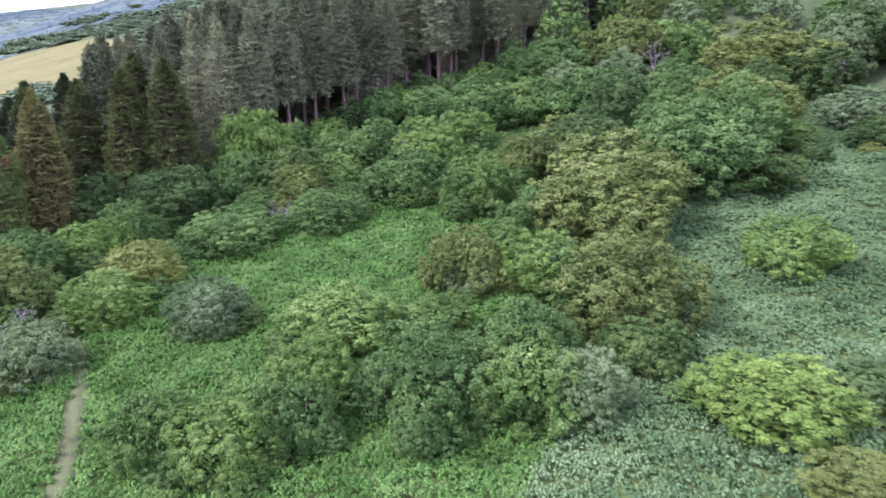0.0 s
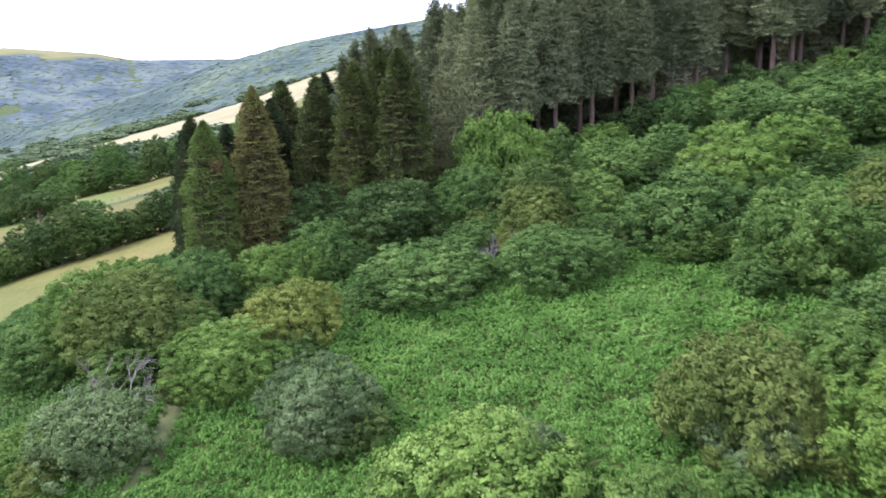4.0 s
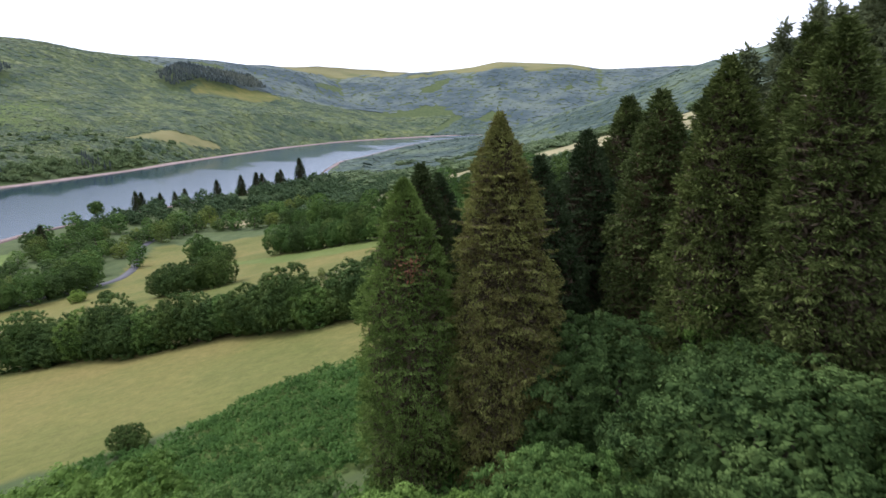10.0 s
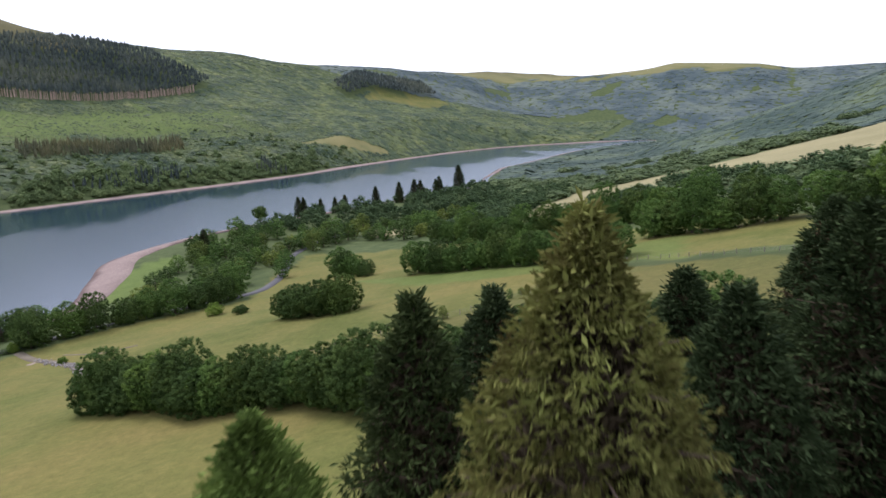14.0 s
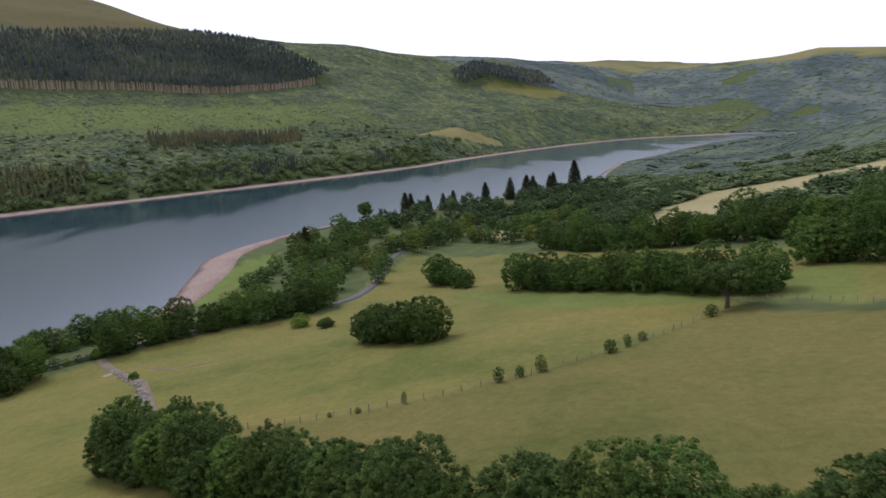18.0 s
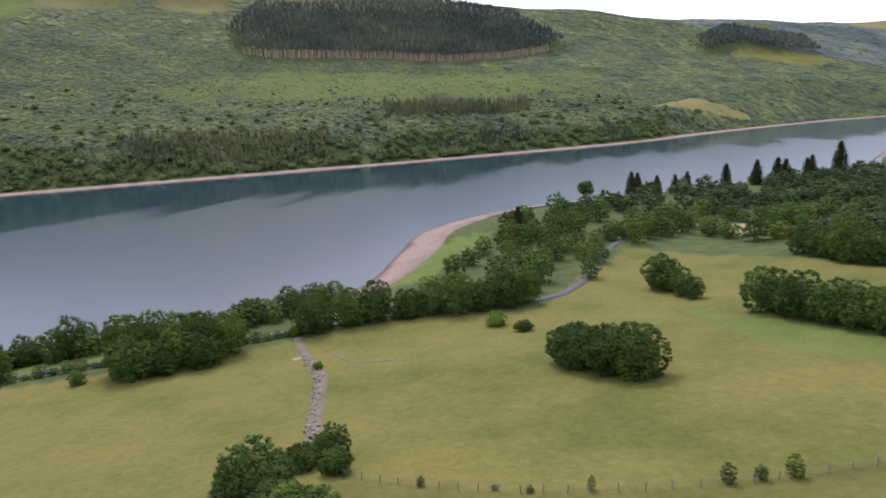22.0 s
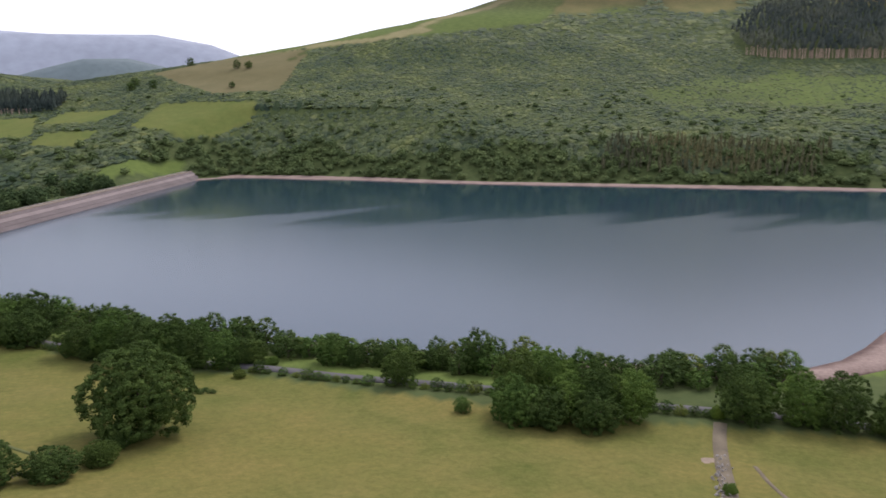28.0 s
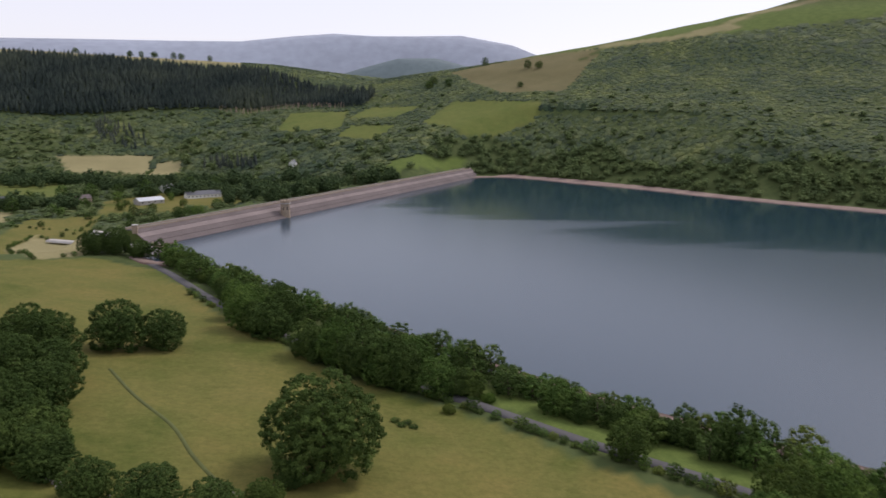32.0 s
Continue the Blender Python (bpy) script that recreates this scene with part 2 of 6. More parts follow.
def ground_material():
    """Woodland floor, with pasture, dry grass, moor and bracken where they lie."""
    m = Mat("ground", 0.95)
    m.b.inputs["Specular IOR Level"].default_value = 0.08
    use = m.n.new("ShaderNodeVertexColor")
    use.layer_name = "use"
    parts = m.n.new("ShaderNodeSeparateColor")
    m.l.new(use.outputs["Color"], parts.inputs["Color"])
    wide, mid, fine, blade = m.noise(0.018, 4), m.noise(0.11, 5), m.noise(0.9, 6), m.noise(5.0, 4)
    floor = m.ramp(mid, ((0.3, (0.052, 0.074, 0.026)), (0.7, (0.088, 0.112, 0.042))))
    pasture = m.mix(0.5, m.ramp(wide, ((0.38, (0.090, 0.116, 0.024)), (0.5, (0.138, 0.134, 0.036)), (0.64, (0.182, 0.150, 0.050)))),
                    m.ramp(m.noise(0.3, 7, 0.68), ((0.36, (0.096, 0.104, 0.022)), (0.64, (0.190, 0.164, 0.054)))))
    pasture = m.mix(0.4, pasture, m.ramp(fine, ((0.32, (0.076, 0.084, 0.020)), (0.68, (0.206, 0.182, 0.062)))))
    worn = m.noise(0.05, 9, 0.72)
    pasture = m.mix(0.4, pasture, m.ramp(worn, ((0.38, (0.080, 0.106, 0.020)), (0.5, (0.140, 0.132, 0.036)), (0.64, (0.206, 0.160, 0.058)))))
    pasture = m.mix(0.25, pasture, (0.132, 0.136, 0.044))
    pasture = m.mix(0.3, pasture, m.ramp(blade, ((0.34, (0.072, 0.084, 0.022)), (0.66, (0.200, 0.190, 0.066)))))
    pasture = m.mix(1.0, pasture, m.ramp(m.noise(0.022, 7, 0.66), ((0.34, (0.66, 0.78, 0.62)), (0.47, (0.96, 0.97, 0.92)), (0.6, (1.10, 1.03, 1.0)))), "MULTIPLY")
    tufts = m.noise(0.55, 8, 0.75)
    pasture = m.mix(0.5, pasture, m.ramp(tufts, ((0.38, (0.72, 0.76, 0.7)), (0.62, (1.24, 1.2, 1.2)))), "MULTIPLY")
    straw = m.ramp(m.mix(0.5, wide, fine), ((0.35, (0.205, 0.185, 0.090)), (0.65, (0.305, 0.272, 0.140))))
    green = m.ramp(m.mix(0.5, mid, fine), ((0.3, (0.072, 0.108, 0.026)), (0.7, (0.138, 0.182, 0.048))))
    c = m.mix(parts.outputs["Red"], floor, pasture)
    c = m.mix(parts.outputs["Green"], c, straw)
    c = m.mix(parts.outputs["Blue"], c, green)
    litter = m.ramp(mid, ((0.3, (0.022, 0.017, 0.011)), (0.7, (0.045, 0.036, 0.022))))
    c = m.mix(use.outputs["Alpha"], litter, c)
    return m.colour(c).bump(m.mix(0.5, fine, blade), 0.6, 0.15).m


GROUND = ground_material()


def sand_material():
    m = Mat("shore_sand", 0.9)
    wide, fine = m.noise(0.06, 4), m.noise(0.8, 6)
    c = m.mix(0.5, m.ramp(wide, ((0.3, (0.165, 0.112, 0.096)), (0.7, (0.290, 0.220, 0.186)))), m.ramp(fine, ((0.3, (0.150, 0.102, 0.088)), (0.7, (0.325, 0.250, 0.208)))))
    place = m.n.new("ShaderNodeSeparateXYZ")
    m.l.new(m.n.new("ShaderNodeNewGeometry").outputs["Position"], place.inputs["Vector"])
    # the lowest strip is still wet
    wet = m.ramp(m.math("ADD", m.math("MULTIPLY", place.outputs["Z"], 0.35), m.math("MULTIPLY", wide, 0.35)), ((0.22, (0.42, 0.36, 0.36)), (0.42, (1.0, 1.0, 1.0))))
    return m.colour(m.mix(1.0, c, wet, "MULTIPLY")).bump(fine, 0.6, 0.1).m


SAND = sand_material()


def water_material():
    """A lake under a light breeze: rippled in the open, smooth in the lee of the far hill, with slicks drawn out along it."""
    m = Mat("lake_water", 0.12)
    m.b.inputs["Base Color"].default_value = (0.006, 0.033, 0.058, 1)
    m.b.inputs["Specular IOR Level"].default_value = 1.0
    m.b.inputs["IOR"].default_value = 1.44
    geo, turn, place = m.n.new("ShaderNodeNewGeometry"), m.n.new("ShaderNodeMapping"), m.n.new("ShaderNodeSeparateXYZ")
    turn.inputs["Rotation"].default_value = (0, 0, radians(-47))
    turn.inputs["Scale"].default_value = (0.16, 1.0, 1.0)
    m.l.new(geo.outputs["Position"], turn.inputs["Vector"])
    m.l.new(geo.outputs["Position"], place.inputs["Vector"])
    slick = m.noise(0.013, 4, 0.55, turn.outputs["Vector"])
    x, y = place.outputs["X"], place.outputs["Y"]
    one = m.math("ADD", m.math("MULTIPLY", x, -0.763), m.math("MULTIPLY", y, -0.646))
    two = m.math("ADD", m.math("MULTIPLY", x, -0.684), m.math("MULTIPLY", y, -0.729))
    lee = m.math("MAXIMUM", m.math("SUBTRACT", one, 817.0), m.math("SUBTRACT", two, 722.0))
    lee = m.math("ADD", lee, m.math("MULTIPLY", slick, 420.0))
    rough = m.n.new("ShaderNodeMapRange")
    rough.interpolation_type = "SMOOTHSTEP"
    rough.inputs["From Min"].default_value, rough.inputs["From Max"].default_value = 40.0, 120.0
    rough.inputs["To Min"].default_value, rough.inputs["To Max"].default_value = 0.24, 0.12
    m.l.new(lee, rough.inputs["Value"])
    m.l.new(rough.outputs["Result"], m.b.inputs["Roughness"])
    return m.bump(m.noise(1.1, 3, 0.5), 0.2, 0.05).m


WATER = water_material()


# ---- building blocks ----
def mesh_of(name, verts, tris, materials, slots=None, smooth=False):
    """A mesh from arrays of corners and triangles."""
    verts, tris = np.asarray(verts, np.float32), np.asarray(tris, np.int32)
    me = bpy.data.meshes.new(name)
    me.vertices.add(len(verts))
    me.vertices.foreach_set("co", verts.ravel())
    me.loops.add(tris.size)
    me.loops.foreach_set("vertex_index", tris.ravel())
    me.polygons.add(len(tris))
    me.polygons.foreach_set("loop_start", np.arange(len(tris), dtype=np.int32) * tris.shape[1])
    me.polygons.foreach_set("loop_total", np.full(len(tris), tris.shape[1], np.int32))
    for m in materials:
        me.materials.append(m)
    if slots is not None:
        me.polygons.foreach_set("material_index", np.asarray(slots, np.int32))
    me.polygons.foreach_set("use_smooth", np.full(len(tris), smooth))
    me.update(calc_edges=True)
    return me


def part(name, me, parent=None, label="", at=None):
    """One mesh object under a thing."""
    ob = new(name, me)
    if parent is not None:
        ob.parent = parent
    if at is not None:
        ob.matrix_basis = at
    return tagged(ob, label)


def thing(name, label, category, group="", at=None):
    """The empty base of a thing."""
    ob = new(name)
    ob.empty_display_size = 0.5
    if at is not None:
        ob.matrix_basis = at
    return tagged(ob, label, category, group)


def from_bm(name, bm, material):
    me = bpy.data.meshes.new(name)
    bm.to_mesh(me)
    bm.free()
    me.materials.append(material)
    return me


def joined(pieces):
    """One set of corners and triangles from several."""
    verts, tris, at = [], [], 0
    for v, t in pieces:
        verts.append(np.asarray(v, float))
        tris.append(np.asarray(t, int) + at)
        at += len(v)
    return np.concatenate(verts), np.concatenate(tris)


def tube(points, radii, sides=6):
    """A tapered, bent pole through the points."""
    p, verts, tris = np.array(points, float), [], []
    for i, (q, r) in enumerate(zip(p, radii)):
        d = p[min(i + 1, len(p) - 1)] - p[max(i - 1, 0)]
        d /= np.linalg.norm(d) + 1e-9
        a = np.cross(d, (0.3, 0.9, 0.1) if abs(d[2]) > 0.9 else (0, 0, 1))
        a /= np.linalg.norm(a)
        b = np.cross(d, a)
        for k in range(sides):
            c = 2 * math.pi * k / sides
            verts.append(q + r * (math.cos(c) * a + math.sin(c) * b))
    for i in range(len(p) - 1):
        for k in range(sides):
            u, v = i * sides + k, i * sides + (k + 1) % sides
            tris += [(u, v, v + sides), (u, v + sides, u + sides)]
    top = len(verts)
    verts.append(p[-1])
    tris += [((len(p) - 1) * sides + k, (len(p) - 1) * sides + (k + 1) % sides, top) for k in range(sides)]
    return np.array(verts), np.array(tris)


def ico(level):
    bm = bmesh.new()
    bmesh.ops.create_icosphere(bm, subdivisions=level, radius=1.0)
    bmesh.ops.triangulate(bm, faces=bm.faces[:])
    v = np.array([q.co for q in bm.verts])
    t = np.array([[q.index for q in f.verts] for f in bm.faces])
    bm.free()
    return v, t


ICO1, ICO2, ICO3 = ico(1), ico(2), ico(3)


def unit(v):
    return v / (np.linalg.norm(v, axis=-1, keepdims=True) + 1e-9)


def blades(centre, along, across, length, width, fold):
    """Leaves: each a pair of triangles folded along its rib."""
    up = unit(np.cross(along, across))
    a, b = centre - along * length[:, None] * 0.5, centre + along * length[:, None] * 0.5
    mid = centre - up * (fold * width)[:, None]
    l, r = mid + across * width[:, None] * 0.5, mid - across * width[:, None] * 0.5
    a, b = a + up * (fold * width)[:, None], b + up * (fold * width)[:, None] * 0.2
    v = np.stack([a, l, b, r], 1).reshape(-1, 3)
    i = np.arange(len(centre))[:, None] * 4
    t = np.concatenate([i + (0, 1, 2), i + (0, 2, 3)], 1).reshape(-1, 3)
    return v, t


def leaf_cards(rng, spots, outward, size, spread=0.36):
    n = len(spots)
    facing = unit(outward + rng.normal(0, spread, (n, 3)) + (0, 0, 0.25))
    along = unit(np.cross(facing, rng.normal(0, 1, (n, 3))))
    across = np.cross(facing, along)
    length = size * rng.uniform(0.6, 1.5, n)
    return blades(spots, along, across, length, length * rng.uniform(0.5, 0.75, n), rng.uniform(0.05, 0.3, n))


def crown_shape(seed, clumps, leaves, leaf, tall=1.45, low=0.1, ragged=0.15, lobes=11):
    """A broad crown one metre in radius: several rounded lobes with creases between them, each set with tufts of leaves. tall: its top; low: its skirt."""
    rng = np.random.default_rng(seed)
    heart, half = np.array([0, 0, low + (tall - low) * 0.42]), np.array([1.0, 1.0, (tall - low) * 0.57])
    shift = Vector(rng.uniform(-9, 9, 3))
    # the lobes
    i = np.arange(lobes) + 0.5
    up = 1 - 1.8 * i / lobes
    girth = rng.uniform(0.36, 0.54, lobes)
    turn = i * 2.39996 + rng.uniform(-0.5, 0.5, lobes)
    flat = np.sqrt(np.clip(1 - up * up, 0, 1))
    bough = unit(np.stack([np.cos(turn) * flat, np.sin(turn) * flat, up], 1) + rng.normal(0, 0.16, (lobes, 3))) * (1 - girth * rng.uniform(0.9, 1.15 - 0.5 * ragged, lobes))[:, None]

    def reach(d):
        along = d @ bough.T
        gap = girth ** 2 - ((bough ** 2).sum(1) - along ** 2)
        out = np.where(gap > 0, along + np.sqrt(np.clip(gap, 0, None)), 0.0)
        best = out.argmax(1)
        far = np.maximum(out.max(1), 0.68)
        far = far * np.array([1 + ragged * 0.8 * noise.noise(Vector(q) * 3.1 + shift) for q in d])
        return far, np.where((out.max(1) > 0.68)[:, None], unit(d * far[:, None] - bough[best]), d)
    spots, outs, cores = [], [], []
    i = np.arange(clumps) + 0.5
    up = 1 - 1.85 * i / clumps
    round_at = i * 2.39996 + rng.uniform(-0.35, 0.35, clumps)
    flat = np.sqrt(np.clip(1 - up * up, 0, 1))
    ways = unit(np.stack([np.cos(round_at) * flat, np.sin(round_at) * flat, up], 1) + rng.normal(0, 0.10, (clumps, 3)))
    sizes = rng.uniform(0.6, 1.5, clumps) * 1.55 / math.sqrt(clumps)
    far, face = reach(ways)
    centres = heart + half * ways * (far * rng.uniform(0.92, 1.02, clumps))[:, None] - face * sizes[:, None] * 0.7
    n = max(4, int(leaves / clumps))
    for c, w, r in zip(centres, face, sizes):
        d = unit(rng.normal(0, 1, (n, 3)) + 0.9 * w + (0, 0, 0.2))
        spots.append(c + d * (r * rng.uniform(0.62, 1.12, n))[:, None] * (1, 1, 0.85))
        outs.append(0.8 * d + 0.4 * w)
        v, t = ICO1
        cores.append((c + v * r * (0.5, 0.5, 0.42) * rng.uniform(0.85, 1.1, (len(v), 1)), t))
    # the boughs and shaded leaves within, seen only through the gaps
    n = int(leaves * 0.16)
    d = unit(rng.normal(0, 1, (n, 3)))
    size = np.full(sum(len(q) for q in spots) + n, leaf)
    size[-n:] *= 2.4
    spots.append(heart + d * half * rng.uniform(0.35, 0.72, n)[:, None])
    outs.append(d)
    spots, outs = np.concatenate(spots), np.concatenate(outs)
    keep = spots[:, 2] > 0.0
    cores = joined(cores)
    cores[0][:, 2] = np.maximum(cores[0][:, 2], 0.01)
    return joined([leaf_cards(rng, spots[keep], outs[keep], size[keep], 0.6), cores])


def trunk_shape(seed, tall=1.0, thick=0.075, limbs=3):
    """A trunk with limbs that reach into a crown one metre in radius."""
    rng = np.random.default_rng(seed)
    lean = rng.uniform(-0.06, 0.06, 2)
    spine = [(0, 0, -0.12), (lean[0] * 0.3, lean[1] * 0.3, 0.2 * tall), (lean[0], lean[1], 0.6 * tall), (lean[0] * 1.4, lean[1] * 1.4, tall)]
    pieces = [tube(spine, (thick * 1.35, thick, thick * 0.7, thick * 0.25), 6)]
    for i in range(limbs):
        a, z = i * 2.4 + rng.uniform(0, 1), tall * rng.uniform(0.28, 0.55)
        reach = rng.uniform(0.4, 0.62)
        pieces.append(tube([(lean[0] * 0.6, lean[1] * 0.6, z), (math.cos(a) * reach * 0.5, math.sin(a) * reach * 0.5, z + 0.16), (math.cos(a) * reach, math.sin(a) * reach, z + 0.42)],
                           (thick * 0.55, thick * 0.36, thick * 0.12), 4))
    return joined(pieces)


def spruce_shape(seed, tall, reach, whorls, arms, sprays, spray, bare=0.05, droop=0.5, power=0.85, broad=0.2, tufts=1500, rise=0.1):
    """A spruce: whorls of arms that droop and turn up at the tip, hung with sprays of needles. Returns needles, wood and inner twigs."""
    rng = np.random.default_rng(seed)
    spots, along, across, length, wood = [], [], [], [], []

    def girth(k):
        """Columnar below, drawing in to the tip; power: how soon."""
        return (1 - np.exp(-power * (1 - k))) / (1 - math.exp(-power))
    wood.append(tube([(0, 0, -0.6), (0.03, 0, tall * 0.4), (0, 0.04, tall * 0.75), (0, 0, tall)], (tall * 0.016, tall * 0.012, tall * 0.007, 0.02), 7))
    for w in range(whorls):
        t = bare + (1 - bare) * (w + 0.5) / whorls
        z = tall * t
        k = (t - bare) / (1 - bare)
        out = reach * max(0.05, girth(k)) * (0.8 + 0.2 * min(1.0, k * 6 + 0.35))
        n_arms = max(4, int(arms * (0.55 + 0.45 * (1 - k))))
        for a in range(n_arms):
            turn = a * 2 * math.pi / n_arms + w * 1.1 + rng.uniform(-0.3, 0.3)
            size = out * rng.uniform(0.72, 1.18)
            d = np.array([math.cos(turn), math.sin(turn), 0])
            side = np.array([-math.sin(turn), math.cos(turn), 0])
            sag = droop * size * rng.uniform(0.4, 1.5) * (1 - 0.75 * k)
            lift = 0.35 * size * k

            def arm(s):
                return d * size * s + np.array([0, 0, 1]) * (lift * s - sag * (s ** 1.3) + 0.28 * sag * s ** 4)
            base = np.array([0, 0, z + rng.uniform(-0.9, 0.9) * min(1.0, 2.2 * (1 - k))])
            if size > 0.6 and (sprays > 30 or a % 4 == 0):
                wood.append(tube([base, base + arm(0.5), base + arm(0.92)], (0.035 + 0.012 * size, 0.03, 0.01), 3))
            fine = 1 - 0.42 * k
            n = max(3, int(sprays * (0.35 + 0.65 * size / reach) / fine))
            s = rng.uniform(0.22, 1.0, n) ** 0.75
            for q in s:
                hand = rng.choice((-1, 1))
                fan = hand * rng.uniform(0.15, 1.1)
                to = unit(d * math.cos(fan) + side * math.sin(fan) + np.array([0, 0, rng.uniform(-1.5, 0.1) - 0.25]))
                off = side * hand * rng.uniform(0, 0.34) * size * (1.05 - 0.75 * q)
                spots.append(base + arm(q) + off + np.array([0, 0, -rng.uniform(0, 0.35) * spray]))
                along.append(to)
                across.append(unit(np.cross(to, rng.normal(0, 0.45, 3) + (0, 0, 1))))
                length.append(spray * fine * rng.uniform(0.7, 1.4))
    length = np.array(length)
    needles = blades(np.array(spots), np.array(along), np.array(across), length, length * rng.uniform(0.65, 1.3, len(length)) * broad, rng.uniform(0.1, 0.35, len(length)))
    # tufts of young shoots over the outside, closing to the tip
    shift = Vector(rng.uniform(-9, 9, 3))
    k = 1 - rng.uniform(0.0, 1.0, tufts) ** 0.9
    a = rng.uniform(0, 6.283, tufts)
    lumpy = np.array([noise.noise(Vector((math.cos(q) * 1.6, math.sin(q) * 1.6, tall * p * 0.55)) + shift) for q, p in zip(a, k)])
    r = reach * np.maximum(0.0, girth(k)) * (0.86 + 0.34 * lumpy) * rng.uniform(0.82, 1.08, tufts)
    out = np.stack([np.cos(a), np.sin(a), np.zeros(tufts)], 1)
    at = out * r[:, None] + (0, 0, 1) * (tall * (bare + (1 - bare) * k) - droop * 0.35 * r + 0.25 * k)[:, None]
    each = 15
    way = unit(np.repeat(out, each, 0) * 0.9 + rng.normal(0, 0.62, (tufts * each, 3)) + (0, 0, 1) * (rise + 0.6 * np.repeat(k, each) ** 3)[:, None])
    size = spray * 0.8 * rng.uniform(0.6, 1.25, tufts * each)
    spots = np.repeat(at, each, 0) + way * (size * rng.uniform(0.3, 1.0, tufts * each))[:, None] + rng.normal(0, 0.3 * spray, (tufts * each, 3))
    shoots = blades(spots, way, unit(np.cross(way, rng.normal(0, 1, way.shape))), size, size * rng.uniform(0.24, 0.4, len(size)), rng.uniform(0.1, 0.3, len(size)))
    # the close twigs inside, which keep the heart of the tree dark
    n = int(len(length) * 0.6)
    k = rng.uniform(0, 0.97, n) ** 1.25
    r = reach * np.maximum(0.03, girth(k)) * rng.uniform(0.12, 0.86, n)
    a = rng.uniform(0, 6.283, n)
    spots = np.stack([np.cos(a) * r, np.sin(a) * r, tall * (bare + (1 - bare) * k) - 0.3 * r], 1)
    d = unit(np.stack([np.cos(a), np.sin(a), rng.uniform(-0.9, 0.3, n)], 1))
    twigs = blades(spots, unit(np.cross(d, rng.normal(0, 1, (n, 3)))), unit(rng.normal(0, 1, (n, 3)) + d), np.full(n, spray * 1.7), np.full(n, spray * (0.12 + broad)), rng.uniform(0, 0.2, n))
    return joined([needles, shoots]), joined(wood), twigs


def dead_tree_shape(seed, tall=5.0, depth=4, stems=1):
    """A leafless tree or, with several stems, a spreading dead bush: limb upon limb."""
    rng, pieces = np.random.default_rng(seed), []

    def grow(p, d, size, r, level):
        a, b = p + d * size * 0.5 + rng.normal(0, 0.05 * size, 3), p + d * size + rng.normal(0, 0.08 * size, 3)
        pieces.append(tube([p, a, b], (r, r * 0.8, r * 0.6), 5 if level > 1 else 3))
        if level:
            for _ in range(rng.integers(2, 4)):
                grow(b if rng.random() < 0.6 else a, unit(d + rng.normal(0, 0.5, 3) + (0, 0, 0.06)), size * rng.uniform(0.6, 0.85), r * 0.6, level - 1)
    for i in range(stems):
        lean = np.array([math.cos(i * 2.4), math.sin(i * 2.4), 0]) * (0.75 if stems > 1 else 0.05)
        grow(np.array([0, 0, -0.3]), unit(lean + (0, 0, 0.7)), tall * (0.26 if stems > 1 else 0.3), tall * (0.018 if stems > 1 else 0.02), depth)
    return joined(pieces)



# ---- the shape of the land ----
LAKE = [(-128, -394), (-157, -312), (-205, -228), (-269, -127), (-326, -57), (-379, -6), (-448, -6), (-520, -8), (-600, 34),
        (-657, 100), (-745, 215), (-830, 322), (-940, 372), (-1015, 408), (-1100, 452), (-1168, 511), (-1452, 739), (-1640, 960), (-1700, 1080),
        (-1780, 1080), (-1835, 940), (-1850, 760), (-1740, 580), (-1480, 335), (-1206, 128), (-1060, -25), (-950, -155),
        (-860, -262), (-780, -366), (-705, -458), (-634, -555), (-555, -676), (-428, -760)]


def soft_up(v, w):
    """A bend from 0 to a slope of 1, over about w metres."""
    return w * np.logaddexp(0.0, np.asarray(v, float) / w)


def soft_min(a, b, k):
    return -k * np.logaddexp(-np.asarray(a, float) / k, -np.asarray(b, float) / k)


def step(v, low, high):
    """A smooth step from 0 at low to 1 at high."""
    t = np.clip((np.asarray(v, float) - low) / (high - low), 0, 1)
    return t * t * (3 - 2 * t)


def closed_curve(pts, gap):
    """A smooth closed line through the points, about gap metres from point to point."""
    p, out = np.array(pts, float), []
    for i in range(len(p)):
        a, b, c, d = p[i - 1], p[i], p[(i + 1) % len(p)], p[(i + 2) % len(p)]
        n = max(2, int(np.hypot(*(c - b)) / gap))
        for t in np.arange(n) / n:
            out.append(0.5 * (2 * b + (c - a) * t + (2 * a - 5 * b + 4 * c - d) * t * t + (3 * b - a - 3 * c + d) * t ** 3))
    return np.array(out)


SHORE = closed_curve(LAKE, 40.0)


def from_shore(x, y):
    """Metres from the water's edge: positive on land, negative on the lake."""
    x, y = np.broadcast_arrays(np.asarray(x, float), np.asarray(y, float))
    best, inside = np.full(x.shape, 1e9), np.zeros(x.shape, bool)
    for (ax, ay), (bx, by) in zip(SHORE, np.roll(SHORE, -1, 0)):
        ex, ey = bx - ax, by - ay
        t = np.clip(((x - ax) * ex + (y - ay) * ey) / (ex * ex + ey * ey), 0, 1)
        best = np.minimum(best, np.hypot(x - ax - t * ex, y - ay - t * ey))
        if ey:
            inside ^= ((ay > y) != (by > y)) & (x < ax + (y - ay) * ex / ey)
    return np.where(inside, -best, best)


def waves(x, y, size, seed=0.0):
    """A gentle roll of the ground, from -1 to 1."""
    a, b = x / size + seed, y / size - seed
    return (np.sin(a * 1.7 + 1.3 * np.sin(b * 1.1)) + np.sin(b * 1.9 - 1.1 * np.sin(a * 0.9 + 2)) + 0.6 * np.sin(a * 3.7 + b * 2.9)) / 2.6


